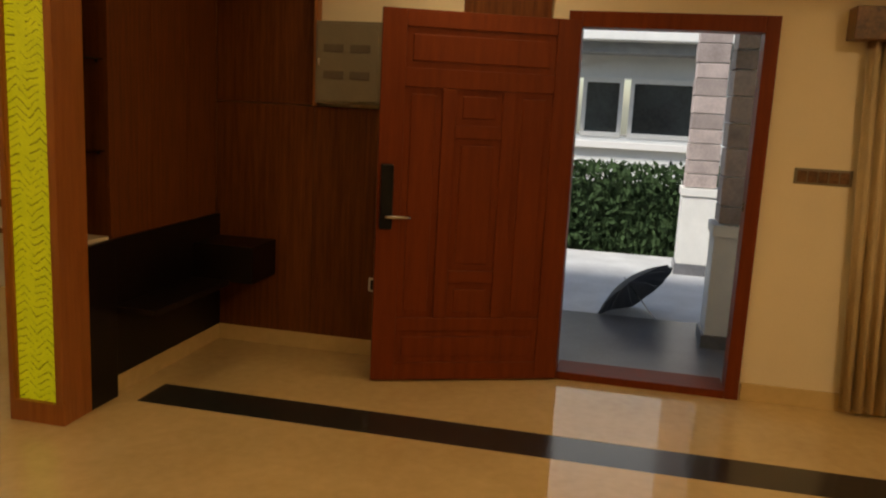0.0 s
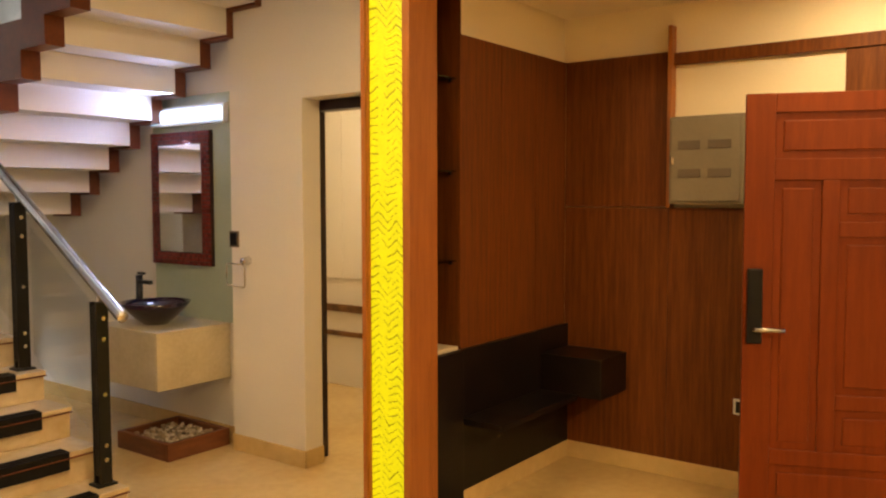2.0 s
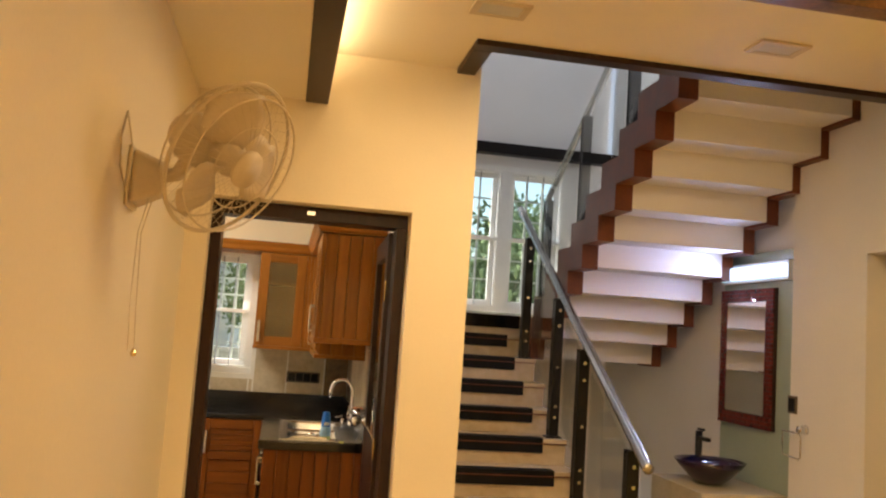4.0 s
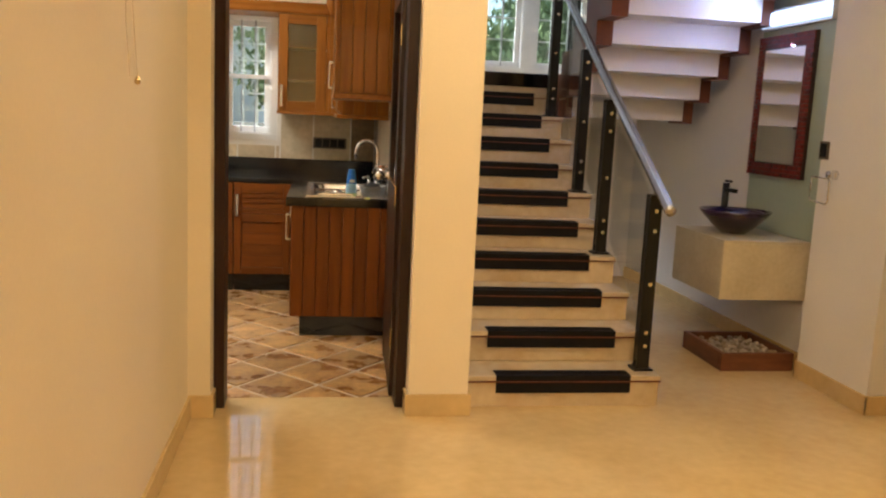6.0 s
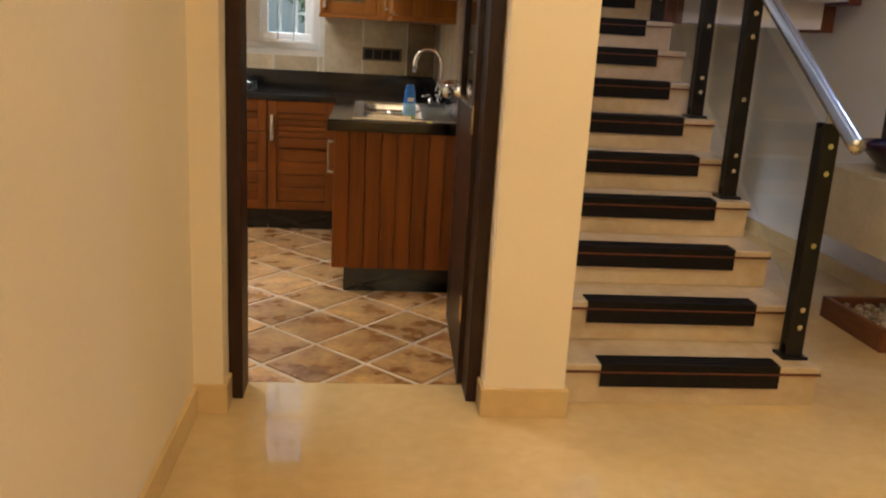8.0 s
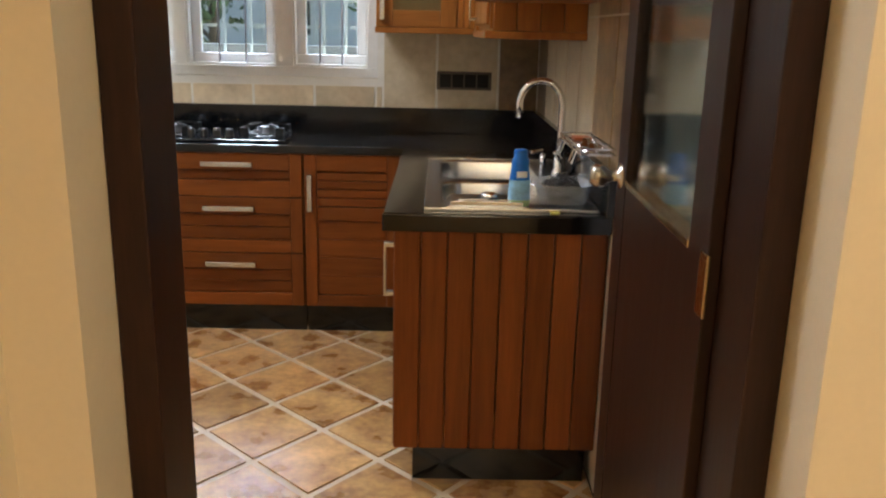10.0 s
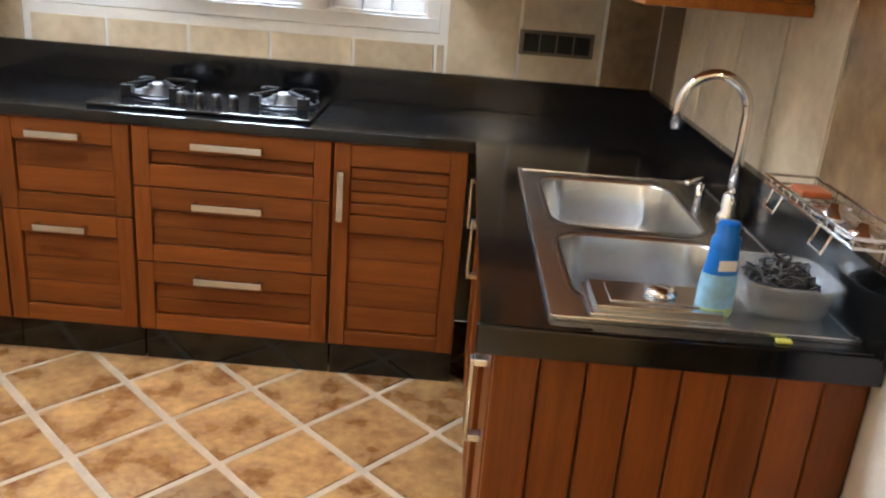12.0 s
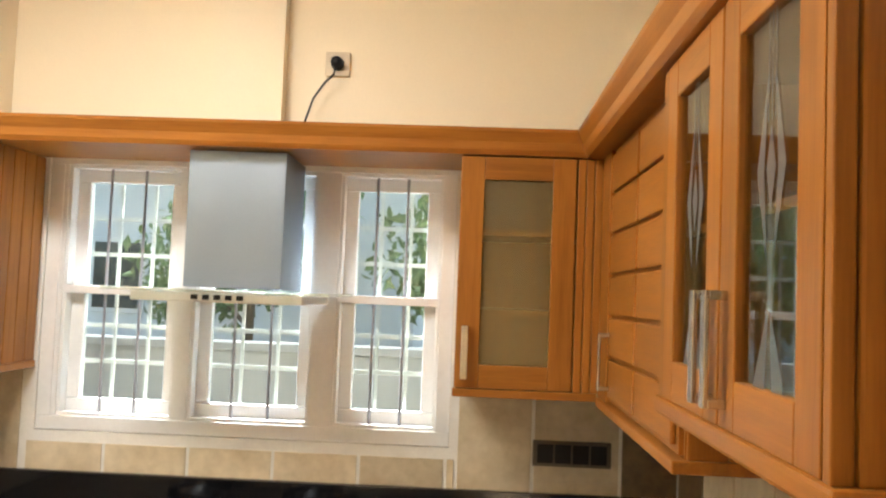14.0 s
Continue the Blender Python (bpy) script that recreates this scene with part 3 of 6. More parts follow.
def entrance_door():
    fr = thing("door_frame_entrance", (4.5, 0.917, 0), "reddish brown hardwood entrance door frame", "door frame", kind="structure")
    part("jamb", box(4.44, 4.60, 0.371, 0.445, 0, 2.085, bevel=0.004), M_DOOR, fr)
    part("jamb", box(4.44, 4.60, 1.389, 1.463, 0, 2.085, bevel=0.004), M_DOOR, fr)
    part("head", box(4.44, 4.60, 0.445, 1.389, 2.0, 2.085, bevel=0.004), M_DOOR, fr)
    part("sill", box(4.44, 4.68, 0.445, 1.389, 0.0, 0.045, bevel=0.006), M_DOOR, fr)
    for z in (0.35, 1.05, 1.72):
        part("hinge", rod((4.435, 1.40, z - 0.05), (4.435, 1.40, z + 0.05), 0.008), M_BRASS, fr)
        part("strike", box(4.50, 4.53, 0.443, 0.449, z, z + 0.05), M_BRASS, fr)
    # leaf, built flat along +x from its hinge, then swung open
    ang = math.degrees(math.atan2(2.398 - 1.395, 4.012 - 4.425))
    m = pose(4.425, 1.395, 0.012, 0, 0, ang)
    t = thing("entrance_door", (4.425, 1.395, 0.012), "open panelled reddish teak entrance door", "door", kind="structure")
    W, H = 1.075, 2.02
    u = lambda *a, bevel=0.004: box(*a, bevel=bevel, m=m)
    part("stile", u(0, 0.13, -0.02, 0.02, 0, H), M_DOOR, t)
    part("stile", u(W - 0.13, W, -0.02, 0.02, 0, H), M_DOOR, t)
    for z0, z1 in ((0, 0.10), (0.285, 0.36), (1.62, 1.72), (1.93, H)):
        part("rail", u(0.13, W - 0.13, -0.02, 0.02, z0, z1), M_DOOR, t)
    for x0 in (0.335, 0.665):
        part("muntin", u(x0, x0 + 0.075, -0.02, 0.02, 0.36, 1.62), M_DOOR, t)
    for z0 in (0.56, 1.36):
        part("rail", u(0.41, 0.665, -0.02, 0.02, z0, z0 + 0.07), M_DOOR, t)
    cells = ((0.13, 0.945, 0.10, 0.285), (0.13, 0.945, 1.72, 1.93), (0.13, 0.335, 0.36, 1.62), (0.74, 0.945, 0.36, 1.62),
             (0.41, 0.665, 0.36, 0.56), (0.41, 0.665, 0.63, 1.36), (0.41, 0.665, 1.43, 1.62))
    for x0, x1, z0, z1 in cells:
        part("panel", u(x0, x1, -0.008, 0.008, z0, z1, bevel=0), M_DOOR, t)
        part("raised_field", u(x0 + 0.035, x1 - 0.035, -0.016, 0.016, z0 + 0.035, z1 - 0.035, bevel=0.007), M_DOOR, t)
    lock = part("smart_lock", boxes((W - 0.085, W - 0.018, -0.045, 0.045, 0.86, 1.21), bevel=0.008), M_PLASTIC, t, "black electronic lock plate")
    lock.data.transform(Matrix.Translation(-Vector((4.425, 1.395, 0.012))) @ m @ Matrix.Translation(Vector((4.425, 1.395, 0.012))))
    h = bmesh.new()
    for s in (-1, 1):
        pipe([m @ Vector(p) for p in ((W - 0.05, s * 0.045, 0.93), (W - 0.05, s * 0.075, 0.93), (W - 0.07, s * 0.08, 0.93), (W - 0.18, s * 0.08, 0.93))], 0.011, bm=h)
    part("handle", h, M_STEEL, t, "brushed steel lever handle", smooth=True)


entrance_door()


def switch_plate(at, along, n, cap, label, w=0.05, h=0.08, name="switch_plate"):
    """A row of rocker switches on a wall; along is the way it runs, the wall's face being upright."""
    a, up = Vector(along), Vector((0, 0, 1))
    out = a.cross(up)
    m = Matrix.Translation(at) @ Matrix((a, out, up)).transposed().to_4x4()
    t = thing(name, at, label, "switch")
    part("plate", box(-0.012, n * w + 0.012, 0, 0.008, -0.012, h + 0.012, bevel=0.003, m=m), M_BRONZE if cap is M_PLASTIC else cap, t)
    for i in range(n):
        part("rocker", box(i * w + 0.003, (i + 1) * w - 0.003, 0.008, 0.014, 0, h, bevel=0.002, m=m), M_PLASTIC if cap is not M_METER else M_TRIM, t)


switch_plate((4.47, 0.205, 1.24), (0, -1, 0), 5, M_METER, "dark bronze row of light switches on the wall", w=0.053, h=0.06)
switch_plate((4.45, 2.54, 0.42), (0, -1, 0), 1, M_WHITE, "small white socket on the wood panelling", w=0.06, h=0.06, name="wall_socket")


def curtain():
    t = thing("curtain", (4.38, -0.4, 0), "beige drawn-back curtain under a wooden pelmet box", "curtain")
    part("pelmet", boxes((4.30, 4.47, -1.9, 0.05, 1.97, 2.13), bevel=0.004), M_TRIM, t, "brown wooden pelmet box")
    bm = bmesh.new()
    n = 60
    pts = [(4.40 + 0.03 * math.sin(i * 0.9) + 0.006 * math.sin(i * 2.3), -0.04 - 0.5 * i / n) for i in range(n + 1)]
    lo, hi = [bm.verts.new((x, y - 0.1, 0.03)) for x, y in pts], [bm.verts.new((x, y, 1.975)) for x, y in pts]
    for i in range(n):
        bm.faces.new((lo[i], lo[i + 1], hi[i + 1], hi[i]))
    ob = part("cloth", bm, M_CURTAIN, t, smooth=True)
    so = ob.modifiers.new("thick", "SOLIDIFY")
    so.thickness = 0.004


curtain()


# ---- stairs ----
R, T, Y0 = 0.159, 0.251, 4.79
XL, XR = 1.32, 2.32


def stairs():
    t = thing("staircase", (1.84, Y0, 0), "cream marble staircase rising to a window landing", "staircase", kind="structure")
    core = [(Y0 + 0.03, 0)]
    for k in range(10):
        core += [(Y0 + 0.03 + k * T, k * R + R - 0.025), (Y0 + 0.03 + (k + 1) * T, k * R + R - 0.025)]
    core += [(Y0 + 0.03 + 10 * T, 0)]
    part("core", prism(core, "x", XL, XR - 0.012), M_VANITY, t)
    for k in range(10):
        y, z = Y0 + k * T, k * R
        part("riser", box(XL, XR - 0.006, y + 0.012, y + 0.03, z + 0.001, z + R - 0.025), M_STEP, t)
        part("tread", box(XL, XR, y, y + T + 0.014, z + R - 0.025, z + R, bevel=0.004), M_STEP, t)
        part("nosing_joint", box(XL, XR, y - 0.0065, y + 0.012, z + R - 0.031, z + R - 0.0255), M_STRINGER, t)
    part("landing_slab", boxes((XL, 3.46, Y0 + 10 * T, 8.3, 11 * R - 0.2, 11 * R)), M_STEP, t)
    part("landing_edge", box(XL, XR, Y0 + 10 * T - 0.012, Y0 + 10 * T + 0.10, 11 * R - 0.10, 11 * R + 0.004, bevel=0.003), M_BLACK, t, "black granite landing edge")
    # upper flight: zigzag soffit and brown stringers
    n, r2, t2, ya, za = 10, 0.155, 0.2545, 4.715, 2.84
    low = [(ya - 0.25, za + r2)]
    for k in range(n):
        low += [(ya + t2 * k, za - r2 * (k - 1)), (ya + t2 * k, za - r2 * k)]
    ye = ya + t2 * n
    low += [(ye, za - r2 * (n - 1))]
    top = [(ye, za - r2 * (n - 1) + 0.28)]
    for k in range(n - 1, -1, -1):
        top += [(ya + t2 * k - 0.02, za - r2 * k + 0.28), (ya + t2 * k - 0.02, za - r2 * k + 0.28 + r2)]
    top += [(ya - 0.25, za + 0.28 + r2)]
    part("upper_flight", prism(low + top[:], "x", 2.444, 3.31), M_WALL2, t, "white zigzag underside of the upper flight")
    grow = [(y, z - 0.016) for y, z in low] + [(y, z + 0.02) for y, z in top]
    part("stringer", prism(grow, "x", 2.335, 2.444), M_STRINGER, t, "dark brown zigzag stringer")
    part("stringer", prism(grow, "x", 3.31, 3.39), M_STRINGER, t, "dark brown zigzag stringer")


stairs()
for k in range(10):
    y, z = Y0 + k * T, (k + 1) * R
    x0 = 1.475 if k < 2 else 1.40 if k == 2 else 1.36
    bm = prism([(y - 0.004, z - 0.085), (y - 0.004, z + 0.004), (y + 0.085, z + 0.004), (y + 0.085, z), (y, z), (y, z - 0.085)], "x", x0, 2.16)
    for j in range(3):
        box(x0, 2.16, y + 0.018 + 0.024 * j, y + 0.028 + 0.024 * j, z + 0.004, z + 0.007, bm=bm)
    single("stair_mat", bm, M_RUBBER, "black ribbed anti-slip mat on a marble step", "stair mat", (1.8, y, z), "mats on the stairs")


def railing():
    t = thing("stair_railing", (2.27, 4.91, R), "black stair railing with glass panes and steel handrail", "railing")
    ks = (0, 3, 5, 8)
    xs = 2.257
    yr = lambda z: 4.75 + (z - 1.02) / (R / T)
    for k in ks:
        y, z = Y0 + k * T + 0.12, (k + 1) * R
        post = part("post", boxes((xs - 0.032, xs + 0.032, y - 0.03, y - 0.014, z, z + 0.90), (xs - 0.032, xs + 0.032, y + 0.014, y + 0.03, z, z + 0.90),
                                  (xs - 0.03, xs + 0.03, y - 0.014, y + 0.014, z + 0.05, z + 0.88), bevel=0.003), M_BLACKMETAL, t)
        part("base_plate", box(xs - 0.05, xs + 0.05, y - 0.045, y + 0.045, z, z + 0.012, bevel=0.003), M_BLACKMETAL, post)
        for dz in (0.13, 0.20, 0.45, 0.72, 0.82):
            part("steel_button", rod((xs, y - 0.03, z + dz), (xs, y - 0.038, z + dz), 0.011), M_STEEL, post)
        part("rail_bracket", rod((xs, y, z + 0.88), (xs, y, 1.02 + (y - 4.75) * R / T), 0.012), M_STEEL, post)
    for a, b in zip(ks, ks[1:]):
        ya, yb = Y0 + a * T + 0.17, Y0 + b * T + 0.07
        f = lambda y: 0.159 + (y - 4.91) * R / T
        ob = part("glass_pane", prism([(ya, f(ya) + 0.12), (yb, f(yb) + 0.12), (yb, f(yb) + 0.80), (ya, f(ya) + 0.80)], "x", xs + 0.036, xs + 0.046), M_GLASSB, t)
        ob.visible_shadow = False
    za, zb = 1.005, 2.60
    part("handrail", pipe([(xs, yr(za) - 0.02, za - 0.008), (xs, yr(za), za), (xs, yr(zb), zb)], 0.028, seg=16), M_STEEL, t, "brushed steel round handrail", smooth=True)
    u = thing("upper_railing", (2.40, 5.0, 3.1), "black upper stair railing with glass panes", "railing")
    ys = (6.93, 6.17, 5.40, 4.75)
    foot = lambda y: 2.84 - 0.609 * (y - 4.715) + 0.40
    for y in ys:
        z = foot(y)
        part("post", boxes((2.36, 2.42, y - 0.03, y - 0.014, z, z + 0.74), (2.36, 2.42, y + 0.014, y + 0.03, z, z + 0.74), (2.365, 2.415, y - 0.014, y + 0.014, z, z + 0.72), bevel=0.003), M_BLACKMETAL, u)
    for y, y2 in zip(ys[1:], ys):
        ob = part("glass_pane", prism([(y + 0.05, foot(y + 0.05) - 0.02), (y2 - 0.05, foot(y2 - 0.05) - 0.02), (y2 - 0.05, foot(y2 - 0.05) + 0.70), (y + 0.05, foot(y + 0.05) + 0.70)], "x", 2.345, 2.355), M_GLASSB, u)
        ob.visible_shadow = False
    part("handrail", pipe([(2.39, 7.0, foot(7.0) + 0.76), (2.39, 4.6, foot(4.6) + 0.76)], 0.024, seg=14), M_STEEL, u, "brushed steel round handrail", smooth=True)


railing()


# ---- windows ----
def window(name, x0, x1, z0, z1, yin, cols, label):
    """A white casement window in a wall that faces -y, with grille bars behind each light."""
    t = thing(name, ((x0 + x1) / 2, yin, z0), label, "window", kind="structure")
    F = 0.05
    part("window_frame", boxes((x0, x1, yin - 0.012, yin + 0.09, z0, z0 + F), (x0, x1, yin - 0.012, yin + 0.09, z1 - F, z1),
                               (x0, x0 + F, yin - 0.012, yin + 0.09, z0 + F, z1 - F), (x1 - F, x1, yin - 0.012, yin + 0.09, z0 + F, z1 - F), bevel=0.003), M_WINDOW, t)
    prev = x0 + F
    for a, b in cols:
        if a > prev + 0.004:
            part("mullion", box(prev, a, yin - 0.008, yin + 0.09, z0 + F, z1 - F, bevel=0.002), M_WINDOW, t)
        s, k = 0.058, 0.03
        part("reveal", boxes((a, b, yin, yin + 0.05, z0 + F, z0 + F + 0.012), (a, b, yin, yin + 0.05, z1 - F - 0.012, z1 - F), (a, a + 0.012, yin, yin + 0.05, z0 + F + 0.012, z1 - F - 0.012),
                             (b - 0.012, b, yin, yin + 0.05, z0 + F + 0.012, z1 - F - 0.012), bevel=0.002), M_WINDOW, t)
        part("sash", boxes((a, b, yin + 0.05, yin + 0.085, z0 + F, z0 + F + s), (a, b, yin + 0.05, yin + 0.085, z1 - F - s, z1 - F),
                           (a, a + s, yin + 0.05, yin + 0.085, z0 + F + s, z1 - F - s), (b - s, b, yin + 0.05, yin + 0.085, z0 + F + s, z1 - F - s), bevel=0.006), M_WINDOW, t)
        zt = z0 + 0.5 * (z1 - z0)
        part("transom", box(a, b, yin - 0.002, yin + 0.088, zt - k / 2, zt + k / 2, bevel=0.003), M_WINDOW, t)
        ob = part("pane", box(a + s, b - s, yin + 0.066, yin + 0.070, z0 + F + s, z1 - F - s), M_GLASSW, t)
        ob.visible_shadow = False
        for i in (1, 2):
            x = a + 0.02 + (b - a - 0.04) * i / 3
            part("security_bar", rod((x, yin + 0.022, z0 + F), (x, yin + 0.022, z1 - F), 0.0055, seg=8), M_BAR, t, "grey painted security bar")
            part("grille_bar", box(x + 0.004, x + 0.016, yin + 0.094, yin + 0.102, z0 + F, z1 - F), M_WINDOW, t)
        for c0, c1 in ((z0 + F + s, zt), (zt, z1 - F - s)):
            for i in (1, 2):
                z = c0 + (c1 - c0) * i / 3
                part("grille_bar", box(a + s, b - s, yin + 0.086, yin + 0.094, z - 0.008, z + 0.008), M_WINDOW, t)
        prev = b
    if x1 - F > prev + 0.004:
        part("mullion", box(prev, x1 - F, yin - 0.008, yin + 0.09, z0 + F, z1 - F, bevel=0.002), M_WINDOW, t)


window("window_kitchen", -1.235, 0.255, 1.14, 2.152, 7.985, ((-1.17, -0.745), (-0.69, -0.25), (-0.165, 0.205)), "white three-light kitchen window with grille bars")
window("window_landing", 1.77, 2.99, 1.80, 3.15, 8.295, ((1.82, 2.345), (2.44, 2.94)), "white two-light landing window with grille bars")


# ---- washbasin corner ----
def vanity():
    v = thing("vanity_counter", (3.18, 5.74, 0.42), "floating travertine block counter below a mirror", "vanity")
    part("front_panel", box(2.914, 2.934, 5.432, 6.07, 0.42, 0.748, bevel=0.002), M_VANITY, v)
    part("side_panel", box(2.914, 3.452, 5.412, 5.431, 0.42, 0.748, bevel=0.002), M_VANITY, v)
    part("carcass", box(2.935, 3.452, 5.432, 6.07, 0.424, 0.748), M_VANITY, v)
    part("top_slab", box(2.912, 3.452, 5.41, 6.07, 0.7485, 0.768, bevel=0.003), M_VANITY, v)
    t = thing("vessel_basin", (3.13, 5.73, 0.768), "dark blue and red glass vessel basin on the counter", "washbasin")
    outer = [(0.05, 0.0), (0.075, 0.004), (0.13, 0.05), (0.185, 0.105), (0.215, 0.145)]
    inner = [(0.21, 0.146), (0.178, 0.106), (0.12, 0.052), (0.05, 0.015), (0.0, 0.012)]
    part("bowl", lathe([(0, 0)] + outer + inner, (3.13, 5.73, 0.768), seg=48), M_BOWL, t, smooth=True)
    part("drain", lathe([(0, 0.018), (0.025, 0.018), (0.028, 0.013)], (3.13, 5.73, 0.768), seg=20), M_CHROME, t)
    f = thing("basin_tap", (3.19, 5.99, 0.768), "dark metal tall pillar tap beside the basin", "tap")
    part("column", rod((3.19, 5.99, 0.768), (3.19, 5.99, 1.06), 0.022, seg=20), M_BLACKMETAL, f, smooth=True)
    part("spout", boxes((3.175, 3.205, 5.86, 5.99, 1.005, 1.03), bevel=0.005), M_BLACKMETAL, f)
    part("lever", box(3.18, 3.20, 5.93, 6.0, 1.065, 1.08, bevel=0.004), M_BLACKMETAL, f)
    g = thing("glass_panel", (3.45, 5.79, 0.77), "pale green glass backing panel behind the mirror", "glass panel")
    part("sheet", box(3.440, 3.452, 5.30, 6.17, 0.77, 2.22, bevel=0.001), mat("green_back_glass", (0.42, 0.50, 0.40), 0.12, vary=0.05, size=3, bump=0.0, coat=0.5), g)
    m = thing("wall_mirror", (3.42, 5.84, 1.12), "tall mirror in a red mosaic frame", "mirror")
    y0, y1, z0, z1, w = 5.535, 6.15, 1.12, 1.99, 0.085
    part("backing", box(3.415, 3.440, y0, y1, z0, z1, bevel=0.002), M_DARKWOOD, m)
    part("mirror_glass", box(3.408, 3.414, y0 + w, y1 - w, z0 + w, z1 - w), M_MIRROR, m)
    rng = random.Random(3)
    s = 0.026
    me_tile = None
    nz, ny = int((z1 - z0) / s), int((y1 - y0) / s)
    for i in range(ny):
        for j in range(nz):
            y, z = y0 + (i + 0.5) * (y1 - y0) / ny, z0 + (j + 0.5) * (z1 - z0) / nz
            if y0 + w < y < y1 - w and z0 + w < z < z1 - w or not (i + j) % 2:
                continue
            if me_tile is None:
                ob = part("mosaic_tile", box(3.405, 3.415, y - 0.0115, y + 0.0115, z - 0.0115, z + 0.0115), M_MOSAIC, m)
                me_tile, first = ob.data, Vector((0, y, z))
            else:
                ob = new("mosaic_tile", me_tile)
                ob.parent = m
                ob.location = Vector((0, y, z)) - first
    bm = bmesh.new()
    for i in range(ny):
        for j in range(nz):
            y, z = y0 + (i + 0.5) * (y1 - y0) / ny, z0 + (j + 0.5) * (z1 - z0) / nz
            if y0 + w < y < y1 - w and z0 + w < z < z1 - w or (i + j) % 2:
                continue
            d = rng.uniform(-0.002, 0.001)
            box(3.405 + d, 3.415, y - 0.0115, y + 0.0115, z - 0.0115, z + 0.0115, bm=bm)
    tagged(part("mosaic_field", bm, M_MOSAIC, m, "small red mosaic pieces between the tiles"), kind="stuff")
    l = thing("mirror_lamp", (3.42, 5.76, 2.05), "bright bluish white tube lamp above the mirror", "wall lamp")
    part("bracket", box(3.40, 3.440, 5.38, 6.14, 2.03, 2.15, bevel=0.004), M_WHITE, l)
    part("diffuser", box(3.372, 3.40, 5.385, 6.135, 2.05, 2.13, bevel=0.01), M_LAMP, l, "glowing white diffuser", smooth=True)
    r = thing("towel_ring", (3.35, 5.12, 1.18), "chrome square towel ring on the wall", "towel ring")
    part("rose", lathe([(0, 0), (0.028, 0), (0.026, 0.012), (0.014, 0.03), (0.02, 0.045), (0, 0.05)], None, m=pose(3.36, 5.12, 1.18, 0, -90, 0), seg=20), M_CHROME, r, smooth=True)
    part("ring", pipe([(3.32, 5.12, 1.16), (3.32, 5.27, 1.16), (3.32, 5.275, 1.10), (3.32, 5.27, 1.03), (3.32, 5.12, 1.02), (3.32, 5.105, 1.03), (3.32, 5.105, 1.14), (3.32, 5.12, 1.16)], 0.005, seg=8), M_CHROME, r, smooth=True)


vanity()
switch_plate((3.36, 5.27, 1.27), (0, -1, 0), 1, M_PLASTIC, "small black switch on the pale wall", w=0.06, h=0.075)


def pebble_tray():
    t = thing("pebble_tray", (3.16, 5.63, 0), "low wooden tray filled with pale pebbles", "tray")
    x0, x1, y0, y1 = 2.945, 3.40, 5.37, 5.89
    for a in ((x0, x1, y0, y0 + 0.03, 0, 0.108), (x0, x1, y1 - 0.03, y1, 0, 0.108), (x0, x0 + 0.03, y0 + 0.03, y1 - 0.03, 0, 0.108), (x1 - 0.03, x1, y0 + 0.03, y1 - 0.03, 0, 0.108)):
        part("side", box(*a, bevel=0.004), M_TRAYWOOD, t)
    part("bottom", box(x0 + 0.03, x1 - 0.03, y0 + 0.03, y1 - 0.03, 0.002, 0.05), M_TRAYWOOD, t)
    rng = random.Random(5)
    kinds = []
    for k in range(6):
        bm = bmesh.new()
        bmesh.ops.create_icosphere(bm, subdivisions=1, radius=1)
        bmesh.ops.scale(bm, vec=(rng.uniform(0.016, 0.024), rng.uniform(0.013, 0.02), rng.uniform(0.009, 0.014)), verts=bm.verts)
        for v in bm.verts:
            v.co *= 1 + rng.uniform(-0.12, 0.12)
        me = bpy.data.meshes.new("pebble")
        for f in bm.faces:
            f.smooth = True
        bm.to_mesh(me)
        bm.free()
        me.materials.append(mat("pebble_tone", tuple(c * s for c, s in zip((0.5, 0.44, 0.36), rng.choice(((1, 1, 1), (0.6, 0.55, 0.5), (1.3, 1.3, 1.35), (0.8, 0.7, 0.55)))))
                                , 0.5, vary=0.2, size=30, bump=0.05))
        kinds.append(me)
    for k in range(290):
        ob = new("pebble", rng.choice(kinds))
        ob.parent = t
        ob.matrix_basis = pose(rng.uniform(x0 + 0.05, x1 - 0.05) - 3.16, rng.uniform(y0 + 0.05, y1 - 0.05) - 5.63, rng.uniform(0.055, 0.085), rng.uniform(-25, 25), rng.uniform(-25, 25), rng.uniform(0, 360))


pebble_tray()


# ---- bedroom door ----
def bedroom():
    fr = thing("door_frame_bedroom", (3.55, 4.2, 0), "dark stained wooden bedroom door frame", "door frame", kind="structure")
    part("jamb", box(3.502, 3.60, 4.70, 4.774, 0, 2.06, bevel=0.003), M_DARKWOOD, fr)
    part("jamb", box(3.50, 3.60, 3.792, 3.855, 0, 2.06, bevel=0.003), M_DARKWOOD, fr)
    part("head", box(3.502, 3.60, 3.792, 4.774, 2.06, 2.118, bevel=0.003), M_DARKWOOD, fr)
    t = thing("wardrobe", (5.3, 5.2, 0), "cream wardrobe with brown rails in the next room", "wardrobe")
    part("body", box(5.05, 5.6, 4.55, 6.38, 0.0, 2.3, bevel=0.004), M_WALL2, t)
    for i in range(4):
        part("door", box(5.03, 5.05, 4.56 + 0.455 * i, 4.56 + 0.455 * i + 0.45, 0.9, 2.28, bevel=0.004), M_WALL2, t)
    part("rail", box(5.02, 5.05, 4.55, 6.38, 0.62, 0.68, bevel=0.003), M_TRIM, t, "brown wooden rail")
    part("rail", box(5.02, 5.05, 4.55, 6.38, 0.42, 0.46, bevel=0.003), M_TRIM, t, "brown wooden rail")


bedroom()


